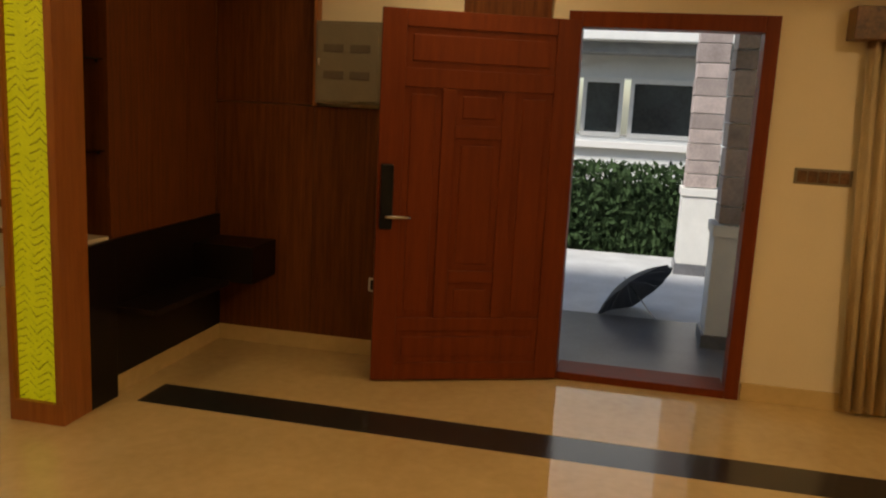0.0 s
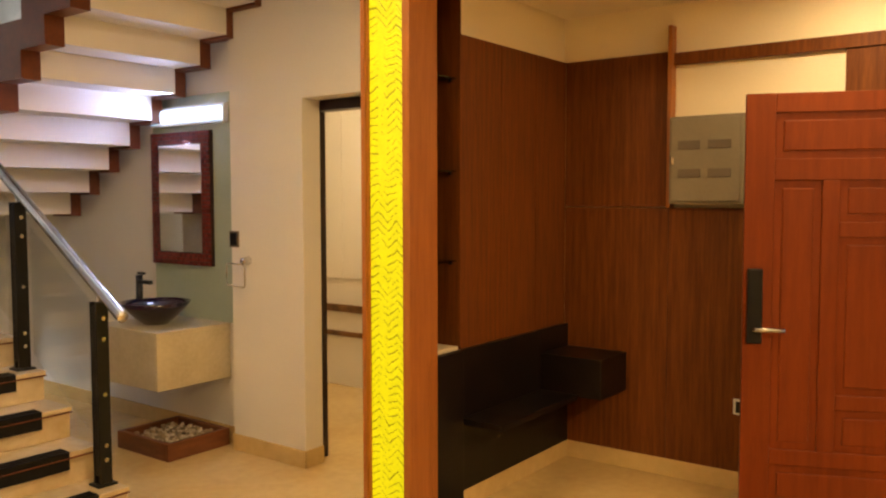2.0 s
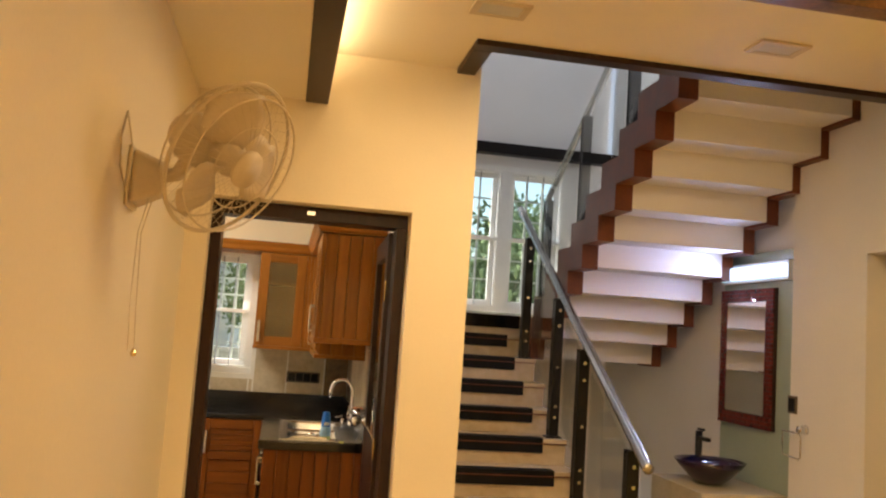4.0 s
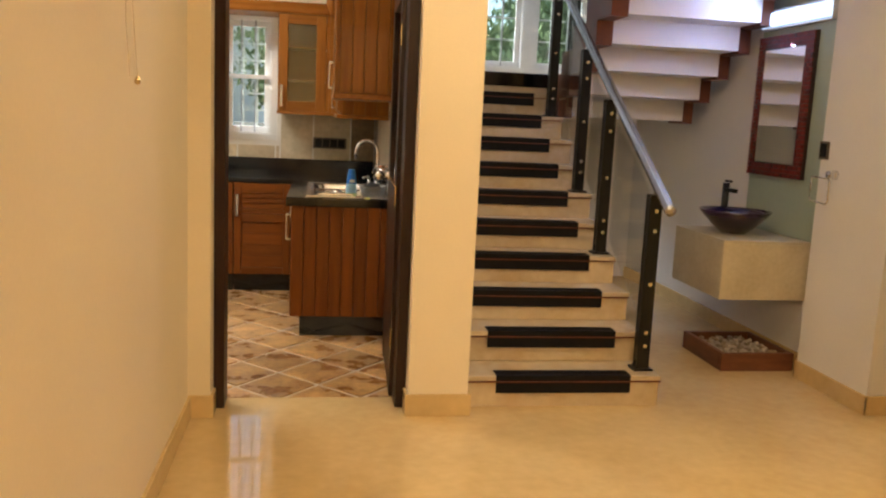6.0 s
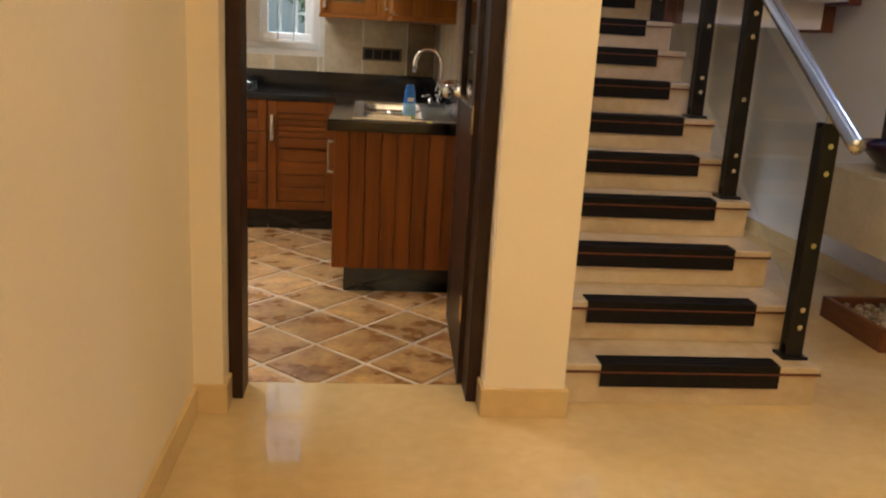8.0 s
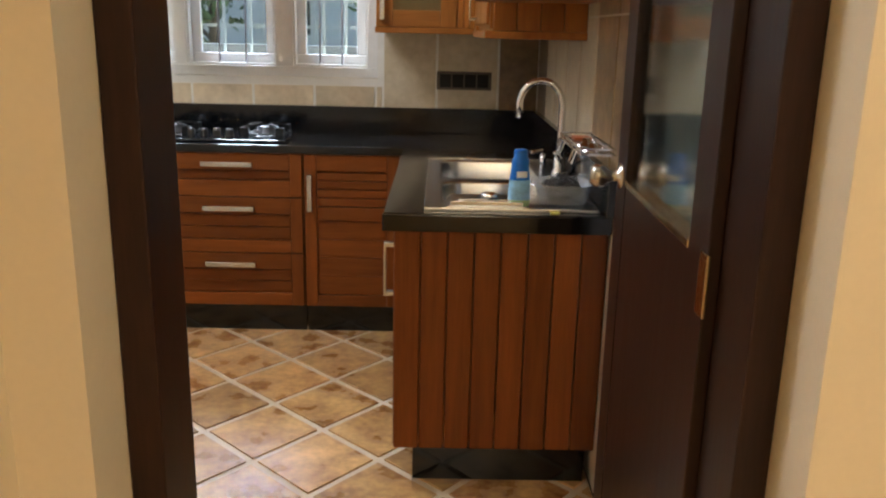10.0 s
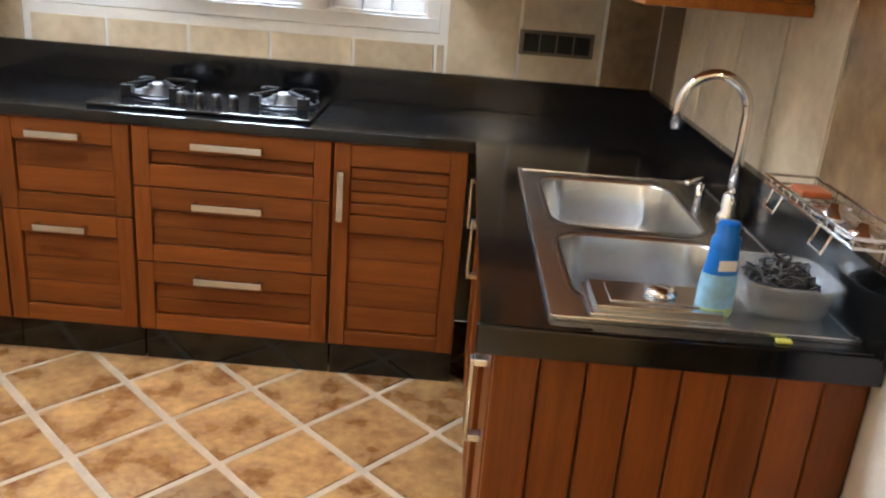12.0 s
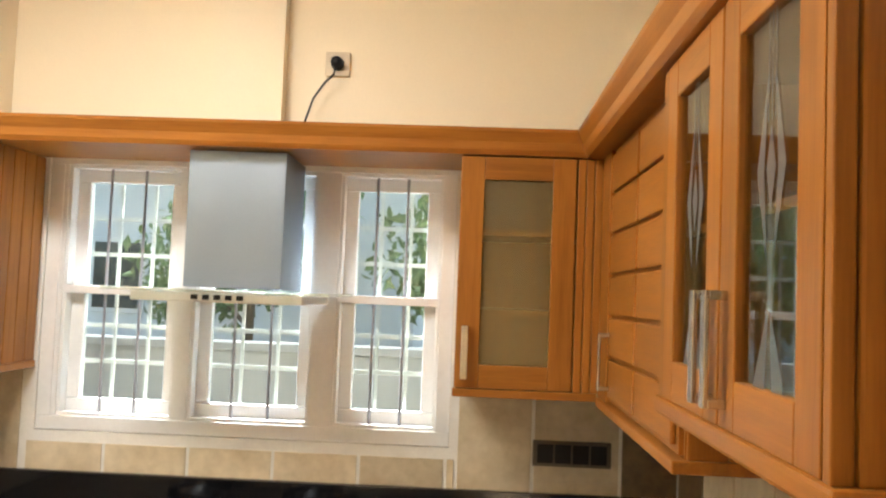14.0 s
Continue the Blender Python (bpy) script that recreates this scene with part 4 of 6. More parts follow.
# ---- ceiling fittings and wall fan ----
for x in (1.21, 2.375):
    t = thing("ceiling_downlight", (x, 3.92, 2.82), "square recessed ceiling light with frosted cover", "ceiling light", "lights in the passage ceiling")
    part("frame", boxes((x - 0.11, x + 0.11, 3.85, 3.87, 2.808, 2.82), (x - 0.11, x + 0.11, 3.97, 3.99, 2.808, 2.82), (x - 0.11, x - 0.08, 3.87, 3.97, 2.808, 2.82), (x + 0.08, x + 0.11, 3.87, 3.97, 2.808, 2.82), bevel=0.003), M_IVORY, t)
    part("diffuser", box(x - 0.08, x + 0.08, 3.87, 3.97, 2.812, 2.819), M_DOWN, t)


def wall_fan():
    t = thing("wall_fan", (0.05, 3.40, 1.95), "ivory plastic oscillating wall fan with wire guard", "fan")
    part("wall_plate", box(0.041, 0.052, 3.325, 3.475, 1.865, 2.035, bevel=0.005), M_IVORY, t)
    base = bmesh.new()
    lo = [base.verts.new((0.052, 3.40 + 0.068 * a, 1.95 + 0.078 * b)) for a, b in ((-1, -1), (1, -1), (1, 1), (-1, 1))]
    hi = [base.verts.new((0.135, 3.40 + 0.045 * a, 1.955 + 0.045 * b)) for a, b in ((-1, -1), (1, -1), (1, 1), (-1, 1))]
    base.faces.new(lo), base.faces.new(hi)
    for i in range(4):
        base.faces.new((lo[i], lo[(i + 1) % 4], hi[(i + 1) % 4], hi[i]))
    bmesh.ops.bevel(base, geom=list(base.edges), offset=0.012, segments=3, affect="EDGES", profile=0.5)
    part("base_housing", base, M_IVORY, t)
    part("arm", pipe([(0.13, 3.40, 1.965), (0.17, 3.37, 1.97), (0.195, 3.33, 2.0), (0.20, 3.29, 2.05)], 0.021, seg=14), M_IVORY, t, smooth=True)
    n = Vector((0.74, -0.50, -0.45)).normalized()
    c = Vector((0.325, 3.20, 1.995))
    m = Matrix.Translation(c) @ n.to_track_quat("Z", "Y").to_matrix().to_4x4() @ Matrix.Scale(1.16, 4)
    part("motor", lathe([(0, -0.17), (0.045, -0.165), (0.062, -0.13), (0.06, -0.06), (0.04, -0.035), (0, -0.03)], None, m=m, seg=28), M_IVORY, t, smooth=True)
    hub = part("hub", lathe([(0, 0.03), (0.03, 0.028), (0.04, 0.01), (0.04, -0.03), (0, -0.03)], None, m=m, seg=24), M_IVORY, t, smooth=True)
    for k in range(3):
        bm = bmesh.new()
        rows = []
        for i in range(8):
            r = 0.035 + 0.132 * i / 7
            w = 0.42 + 0.42 * math.sin(math.pi * min(1, i / 6.0))
            rows.append([bm.verts.new(m @ Vector((r * math.cos(a), r * math.sin(a), 0.022 * (2 * j / 6 - 1) * -1))) for j in range(7) for a in [2 * math.pi * k / 3 + w * (2 * j / 6 - 1)]])
        for a, b in zip(rows, rows[1:]):
            for j in range(6):
                bm.faces.new((a[j], a[j + 1], b[j + 1], b[j]))
        part("blade", bm, M_IVORY, hub, smooth=True).modifiers.new("thick", "SOLIDIFY").thickness = 0.003
    g = bmesh.new()
    for rad, zz, th in ((0.185, 0.0, 0.006), (0.165, 0.04, 0.003), (0.165, -0.04, 0.003), (0.10, 0.05, 0.002)):
        pipe([m @ Vector((rad * math.cos(2 * math.pi * i / 40), rad * math.sin(2 * math.pi * i / 40), zz)) for i in range(41)], th, bm=g, seg=6)
    for i in range(40):
        a = 2 * math.pi * i / 40
        e = Vector((math.cos(a), math.sin(a), 0))
        pipe([m @ (e * 0.04 + Vector((0, 0, 0.055))), m @ (e * 0.12 + Vector((0, 0, 0.05))), m @ (e * 0.175 + Vector((0, 0, 0.028))), m @ (e * 0.186),
              m @ (e * 0.17 + Vector((0, 0, -0.03))), m @ (e * 0.06 + Vector((0, 0, -0.045)))], 0.0007, bm=g, seg=4)
    tagged(part("wire_guard", g, M_IVORY, t), kind="stuff")
    part("badge", lathe([(0, 0.062), (0.045, 0.06), (0.046, 0.052), (0, 0.05)], None, m=m, seg=28), M_IVORY, t, smooth=True)
    for dy in (-0.02, 0.03):
        part("pull_cord", pipe([(0.10, 3.40 + dy, 1.90), (0.075, 3.42 + dy, 1.8), (0.07, 3.46 + 2 * dy, 1.6), (0.07, 3.50 + 2 * dy, 1.46)], 0.0015, seg=5), M_IVORY, t)
    part("cord_bead", lathe([(0, 0), (0.008, 0.004), (0.01, 0.012), (0.004, 0.025), (0, 0.026)], (0.07, 3.56, 1.44), seg=12), M_BRASS, t)
    part("cable", pipe([(0.045, 3.36, 2.03), (0.05, 3.22, 2.10), (0.05, 3.17, 2.02), (0.05, 3.19, 1.95), (0.045, 3.33, 1.90)], 0.003, seg=6), M_IVORY, t)


wall_fan()


# ---- kitchen ----
def kitchen_door():
    fr = thing("door_frame_kitchen", (0.6, 4.86, 0), "dark stained wooden kitchen door frame", "door frame", kind="structure")
    part("jamb", box(0.138, 0.186, 4.80, 4.94, 0, 2.05, bevel=0.003), M_DARKWOOD, fr)
    part("jamb", box(0.985, 1.034, 4.80, 4.94, 0, 2.05, bevel=0.003), M_DARKWOOD, fr)
    part("head", box(0.138, 1.034, 4.80, 4.94, 2.05, 2.114, bevel=0.003), M_DARKWOOD, fr)
    part("bolt_keep", box(0.56, 0.60, 4.785, 4.80, 2.072, 2.092, bevel=0.002), M_STEEL, fr)
    hx, hy = 0.984, 4.945
    ang = math.degrees(math.atan2(5.73 - hy, 1.012 - hx))
    m = pose(hx, hy, 0.008, 0, 0, ang)
    t = thing("kitchen_door", (hx, hy, 0.008), "open dark brown kitchen door with a glazed upper panel", "door", kind="structure")
    W, H = 0.785, 2.035
    u = lambda *a, bevel=0.003: box(*a, bevel=bevel, m=m)
    part("stile", u(0, 0.11, -0.018, 0.018, 0, H), M_DARKWOOD, t)
    part("stile", u(W - 0.11, W, -0.018, 0.018, 0, H), M_DARKWOOD, t)
    part("rail", u(0.11, W - 0.11, -0.018, 0.018, 1.93, H), M_DARKWOOD, t)
    part("lower_panel", u(0.11, W - 0.11, -0.016, 0.016, 0, 1.03), M_DARKWOOD, t)
    part("glazing_bead", boxes((0.11, W - 0.11, -0.02, 0.02, 1.03, 1.045), bevel=0.002), M_BRASS, t).data.transform(
        Matrix.Translation(-Vector((hx, hy, 0.008))) @ m @ Matrix.Translation(Vector((hx, hy, 0.008))))
    part("glass_pane", u(0.11, W - 0.11, -0.003, 0.003, 1.045, 1.93, bevel=0), glass("door_glass", (0.75, 0.80, 0.78), rough=0.08, clear=0.75), t)
    part("knob", lathe([(0, 0.075), (0.018, 0.074), (0.027, 0.062), (0.027, 0.045), (0.014, 0.03), (0.012, 0.01), (0.03, 0.006), (0.03, 0.0)], None,
                               m=m @ pose(W - 0.06, 0.018, 1.045, -90, 0, 0), seg=28), M_KNOB, t, "worn steel round door knob", smooth=True)
    for z in (0.3, 1.0, 1.75):
        part("hinge", box(-0.012, 0.03, 0.016, 0.022, z - 0.05, z + 0.05, bevel=0.002, m=m), M_BRASS, t)
    structure("kitchen_side_lining", box(1.061, 1.10, 4.94, 5.97, 0, 3.0), M_WALL2, "white painted kitchen wall beside the door", "wall")


kitchen_door()


def front(parent, name, o, across, w, z0, z1, style="panel", planks=2, foot=0.055):
    """A framed cabinet front. o: lower start corner on the plan; across: the way it runs; the front faces across x up, reversed."""
    a = Vector((*across, 0))
    out = Vector((a.y, -a.x, 0))
    m = Matrix.Translation((o[0], o[1], 0)) @ Matrix((a, out, Vector((0, 0, 1)))).transposed().to_4x4()
    V = M_CAB
    Hm = M_CABH if abs(a.x) > 0.5 else M_CABY
    s = 0.055
    g = 0.002
    d = part(name, box(g, w - g, 0.0, 0.005, z0 + g, z1 - g, m=m), Hm if z1 - z0 < w else V, parent)
    u = lambda *q, bevel=0.003: box(*q, bevel=bevel, m=m)
    part("stile", u(g, s, 0.005, 0.024, z0 + g, z1 - g), V, d)
    part("stile", u(w - s, w - g, 0.005, 0.024, z0 + g, z1 - g), V, d)
    part("rail", u(s + 0.0005, w - s - 0.0005, 0.005, 0.023, z0 + g, z0 + foot), Hm, d)
    part("rail", u(s + 0.0005, w - s - 0.0005, 0.005, 0.023, z1 - 0.075, z1 - g), Hm, d)
    lo, hi = z0 + foot + 0.004, z1 - 0.079
    if style == "slats":
        mid = z0 + 0.62 * (z1 - z0)
        part("rail", u(s + 0.0005, w - s - 0.0005, 0.005, 0.023, mid - 0.03, mid + 0.03), Hm, d)
        step = (hi - mid - 0.034) / 4
        for i in range(4):
            z = mid + 0.034 + step * i
            part("louvre", u(s + 0.001, w - s - 0.001, 0.007, 0.021 - 0.004 * (i % 2), z + 0.002, z + step - 0.003, bevel=0.004), Hm, d)
        hi = mid - 0.034
    step = (hi - lo) / planks
    for i in range(planks):
        part("plank", u(s + 0.005, w - s - 0.005, 0.005, 0.012, lo + step * i + 0.001, lo + step * (i + 1) - 0.001, bevel=0.0025), Hm, d)
    return d, m


def bar_handle(parent, m, x, z, length, upright):
    """A flat steel bow handle."""
    b = 0.011
    if upright:
        r = [(x - b, x + b, 0.048, 0.056, z, z + length), (x - b, x + b, 0.022, 0.05, z, z + 0.014), (x - b, x + b, 0.022, 0.05, z + length - 0.014, z + length)]
    else:
        r = [(x, x + length, 0.044, 0.054, z - b, z + b), (x, x + 0.014, 0.022, 0.046, z - b, z + b), (x + length - 0.014, x + length, 0.022, 0.046, z - b, z + b)]
    bm = bmesh.new()
    for q in r:
        box(*q, bevel=0.002, bm=bm)
    bmesh.ops.transform(bm, matrix=m, verts=bm.verts)
    part("handle", bm, M_STEEL, parent, "brushed steel bow handle")


def base_units():
    yf, zb, zt = 7.405, 0.135, 0.84
    group = "base cabinets under the worktop"
    for x0, x1, kind in ((-1.41, -1.112, "door"), (-1.108, -0.678, "two"), (-0.672, -0.036, "three"), (-0.030, 0.395, "slats")):
        lab = {"door": "teak base cabinet with one panelled door", "two": "teak base cabinet with two deep drawers",
               "three": "teak base cabinet with three drawers and steel handles", "slats": "teak base cabinet with a slatted door"}[kind]
        t = thing("base_cabinet", ((x0 + x1) / 2, 7.68, 0), lab, "cabinet", group)
        part("body", box(x0, x1, yf, 7.96, zb, zt), M_CAB, t)
        part("plinth", box(x0, x1, yf + 0.03, 7.9, 0, zb), M_BLACK, t)
        w = x1 - x0
        o = (x0, yf)
        if kind == "door":
            d, m = front(t, "door", o, (1, 0), w, zb, zt, planks=5)
            bar_handle(d, m, w - 0.06, 0.60, 0.17, True)
        elif kind == "slats":
            d, m = front(t, "door", o, (1, 0), w, zb, zt, "slats", planks=4)
            bar_handle(d, m, 0.028, 0.585, 0.165, True)
        else:
            cuts = (zb, 0.53, zt) if kind == "two" else (zb, 0.385, 0.642, zt)
            for i, (a, b) in enumerate(zip(cuts, cuts[1:])):
                planks = (3, 2)[i] if kind == "two" else (2, 2, 1)[i]
                d, m = front(t, "drawer", o, (1, 0), w, a, b, planks=planks, foot=0.075 if kind == "three" and i == 2 else 0.06)
                L = 0.17 if kind == "two" else 0.225
                bar_handle(d, m, w / 2 - L / 2 - (0.02 if kind == "two" else 0.01), b - 0.05, L, False)
    # run along the right wall with the sink
    t = thing("sink_cabinet", (0.75, 6.7, 0), "teak sink cabinet with a boarded end panel", "cabinet", group)
    part("body", box(0.462, 1.058, 6.078, 7.96, zb, 0.70), M_CAB, t)
    part("top_rim", boxes((0.462, 0.50, 6.078, 7.40, 0.70, zt), (1.05, 1.058, 6.078, 7.40, 0.70, zt), (0.50, 1.05, 6.078, 6.085, 0.70, zt), (0.50, 1.05, 7.1, 7.4, 0.70, zt)), M_CAB, t)
    part("plinth", box(0.50, 1.04, 6.11, 7.9, 0, zb), M_BLACK, t)
    n = 8
    bw = (1.058 - 0.44) / n
    for i in range(n):
        part("board", box(0.44 + i * bw + 0.0012, 0.44 + (i + 1) * bw - 0.0012, 6.055, 6.078, zb, zt, bevel=0.005), M_CAB, t)
    part("corner_post", box(0.438, 0.462, 6.078, 6.103, zb, zt, bevel=0.003), M_CAB, t)
    for y0, y1 in ((6.105, 6.51), (6.515, 6.955), (6.96, 7.385)):
        d, m = front(t, "door", (0.462, y1), (0, -1), y1 - y0, zb, zt, planks=5)
        bar_handle(d, m, 0.03 if y0 > 6.3 else y1 - y0 - 0.03, 0.60, 0.165, True)


base_units()

# worktop with the sink opening
zt = 0.876
t = thing("worktop", (0.0, 7.68, 0.84), "black polished granite worktop with upstand", "worktop")
part("slab", boxes((-1.41, 0.412, 7.375, 7.96, 0.84, zt), bevel=0.004), M_BLACK, t)
for q in ((0.412, 0.545, 6.036, 7.96), (1.02, 1.058, 6.036, 7.96), (0.545, 1.02, 6.036, 6.09), (0.545, 1.02, 7.03, 7.96)):
    part("return_slab", box(*q, 0.84, zt), M_BLACK, t)
part("apron", box(0.407, 1.058, 6.03, 6.048, 0.822, zt - 0.003, bevel=0.004), M_BLACK, t)
part("upstand", box(-1.41, 1.058, 7.935, 7.96, zt, 1.0, bevel=0.003), M_BLACK, t)
part("upstand", box(1.033, 1.058, 6.01, 7.935, zt, 1.0, bevel=0.003), M_BLACK, t)


def sink():
    t = thing("kitchen_sink", (0.78, 6.56, zt), "stainless steel double-bowl sink set in the worktop", "sink")
    x0, x1, y0, y1 = 0.527, 1.028, 6.07, 7.05
    z = zt + 0.007

    def loop(bm, a, b, c, d, rad, zz, seg=6):
        pts = []
        for cx, cy, s in ((b - rad, d - rad, 0), (a + rad, d - rad, 1), (a + rad, c + rad, 2), (b - rad, c + rad, 3)):
            for k in range(seg + 1):
                g = math.pi / 2 * (s + k / seg)
                pts.append(bm.verts.new((cx + rad * math.cos(g), cy + rad * math.sin(g), zz)))
        return pts

    def ring(bm, vs):
        return [bm.edges.new((p, q)) for p, q in zip(vs, vs[1:] + vs[:1])]

    bowls = ((0.575, 0.915, 6.135, 6.515), (0.575, 0.915, 6.555, 6.99))
    r = bmesh.new()
    edges = ring(r, loop(r, x0, x1, y0, y1, 0.02, z))
    for q in bowls:
        edges += ring(r, loop(r, *q, 0.07, z))
    bmesh.ops.triangle_fill(r, use_beauty=True, use_dissolve=False, edges=edges, normal=(0, 0, 1))
    for a in ((x0 - 0.003, x0 + 0.010, y0, y1), (x1 - 0.010, x1 + 0.003, y0, y1), (x0, x1, y0 - 0.003, y0 + 0.010), (x0, x1, y1 - 0.010, y1 + 0.003)):
        box(*a, zt, z + 0.003, bevel=0.002, bm=r)
    part("rim", r, M_STEEL, t)
    for a, b, c, d in bowls:
        bm = bmesh.new()
        rows = [loop(bm, a - 0.010, b + 0.010, c - 0.010, d + 0.010, 0.08, z + 0.0015)]
        for ins, rad, dz in ((0.0, 0.07, 0.004), (0.004, 0.068, -0.006), (0.010, 0.066, -0.10), (0.016, 0.064, -0.145), (0.036, 0.06, -0.163), (0.06, 0.05, -0.166)):
            rows.append(loop(bm, a + ins, b - ins, c + ins, d - ins, rad, z + dz))
        for p, q in zip(rows, rows[1:]):
            for k in range(len(p)):
                bm.faces.new((p[k], p[(k + 1) % len(p)], q[(k + 1) % len(p)], q[k]))
        bm.faces.new(rows[-1])
        bowl = part("bowl", bm, M_STEEL, t, smooth=True)
        part("drain", lathe([(0, 0.003), (0.02, 0.003), (0.038, 0.007), (0.043, 0.0)], ((a + b) / 2, (c + d) / 2, z - 0.166), seg=24), M_CHROME, bowl, smooth=True)
    lid = thing("steel_lid", (0.70, 6.135, z + 0.003), "rectangular stainless steel lid lying over the sink edge", "lid")
    part("plate", boxes((0.59, 0.82, 6.078, 6.215, z + 0.003, z + 0.007), (0.60, 0.81, 6.088, 6.205, z + 0.007, z + 0.018), (0.625, 0.785, 6.108, 6.185, z + 0.018, z + 0.021), bevel=0.0018), M_STEEL, lid)
    part("grip", lathe([(0, 0), (0.024, 0.0), (0.028, 0.006), (0.02, 0.013), (0, 0.015)], (0.715, 6.145, z + 0.021), seg=20), M_CHROME, lid, smooth=True)
    f = thing("kitchen_tap", (1.0, 6.72, zt + 0.006), "chrome swan-neck kitchen tap", "tap")
    bx, by, bz = 1.0, 6.72, zt + 0.006
    part("base", lathe([(0, 0), (0.028, 0), (0.026, 0.012), (0.02, 0.02), (0.02, 0.06), (0.014, 0.065), (0, 0.066)], (bx, by, bz), seg=24), M_CHROME, f, smooth=True)
    arc = [(bx, by, bz + 0.06), (bx, by, bz + 0.14)] + [(bx - 0.075 + 0.075 * math.cos(a), by + 0.012 * (1 - math.cos(a)), bz + 0.245 + 0.085 * math.sin(a)) for a in [math.pi * i / 14 for i in range(15)]]
    arc += [(bx - 0.15, by + 0.024, bz + 0.20)]
    part("spout", pipe(arc, 0.0125, seg=16), M_CHROME, f, smooth=True)
    part("lever", pipe([(bx, by - 0.02, bz + 0.045), (bx - 0.01, by - 0.06, bz + 0.06), (bx - 0.03, by - 0.08, bz + 0.09)], 0.007, seg=10), M_CHROME, f, smooth=True)
    s = thing("soap_pump", (0.95, 6.80, zt + 0.006), "small chrome pump beside the tap", "soap pump")
    part("stem", rod((0.95, 6.80, bz), (0.95, 6.80, bz + 0.06), 0.011), M_CHROME, s, smooth=True)
    part("nozzle", pipe([(0.95, 6.80, bz + 0.06), (0.945, 6.79, bz + 0.075), (0.90, 6.76, bz + 0.07)], 0.006), M_CHROME, s, smooth=True)


sink()


def bottle():
    x, y, z = 0.80, 6.125, zt + 0.008
    t = thing("cleaner_bottle", (x, y, z), "blue plastic cleaner bottle standing by the sink", "bottle")
    m = Matrix.Translation((x, y, z)) @ pose(0, 0, 0, 0, 0, 12) @ Matrix.Diagonal((0.88, 0.62, 1, 1))
    part("body", lathe([(0, 0), (0.033, 0.001), (0.0365, 0.008), (0.0362, 0.050), (0.034, 0.078), (0.0305, 0.100), (0.0285, 0.118), (0.024, 0.124), (0, 0.125)], None, m=m, seg=32), M_BLUE, t, smooth=True)
    part("foot_band", lathe([(0.0335, 0.001), (0.0372, 0.008), (0.0370, 0.020)], None, m=m, seg=32), mat("pale_green_plastic", (0.45, 0.62, 0.30), 0.4), t, "pale green foot of the label", smooth=True)
    part("label_band", lathe([(0.0371, 0.020), (0.0368, 0.050), (0.0358, 0.066), (0.0343, 0.078)], None, m=m, seg=32), M_PALEBLUE, t, "pale blue and white label", smooth=True)
    part("name_panel", box(-0.018, 0.018, -0.0345, -0.030, 0.086, 0.104, bevel=0.002, m=m), M_WHITE, t, "white printed name panel")
    part("cap", lathe([(0.0285, 0.118), (0.0285, 0.138), (0.023, 0.141), (0.0225, 0.160), (0.020, 0.165), (0, 0.166)], None, m=m, seg=28), M_BLUE, t, smooth=True)


bottle()


def tub():
    x, y, z = 0.935, 6.20, zt + 0.010
    t = thing("plastic_tub", (x, y, z), "clear plastic tub holding steel wool", "tub")
    bm = bmesh.new()
    out = []
    for s, zz in ((0.8, 0.0), (0.82, 0.002), (1.0, 0.062), (1.06, 0.063), (1.06, 0.067), (0.98, 0.066), (0.79, 0.006)):
        ring = []
        for k in range(32):
            a = 2 * math.pi * k / 32
            px, py = math.copysign(abs(math.cos(a)) ** 0.5, math.cos(a)), math.copysign(abs(math.sin(a)) ** 0.5, math.sin(a))
            ring.append(bm.verts.new((x + 0.082 * s * px, y + 0.088 * s * py, z + zz * 0.9)))
        out.append(ring)
    for a, b in zip(out, out[1:]):
        for k in range(32):
            bm.faces.new((a[k], a[(k + 1) % 32], b[(k + 1) % 32], b[k]))
    bm.faces.new(out[0])
    bm.faces.new(out[-1])
    part("shell", bm, M_TUB, t, smooth=True)
    rng = random.Random(8)
    w = bmesh.new()
    for k in range(110):
        c = Vector((x + rng.uniform(-0.04, 0.04), y + rng.uniform(-0.055, 0.055), z + 0)) 
        c.z = z + rng.uniform(0.02, 0.085 - 0.5 * abs(c.x - x) - 0.3 * abs(c.y - y))
        pts = []
        for i in range(9):
            a = i * 0.9 + k
            pts.append(c + Vector((0.016 * math.cos(a), 0.014 * math.sin(a), 0.006 * math.sin(a * 1.7))))
        pipe(pts, 0.0022, bm=w, seg=4)
    tagged(single("steel_wool", w, M_SCOUR, "dark tangled steel wool inside a tub", "scourer", (x, y, z + 0.008)), kind="stuff")
    single("sponge_scrap", box(0.885, 0.91, 6.047, 6.060, zt + 0.0005, zt + 0.006, bevel=0.002), M_YELLOWBIT, "small yellow scrap on the worktop", "scrap", (0.9, 6.053, zt))


tub()


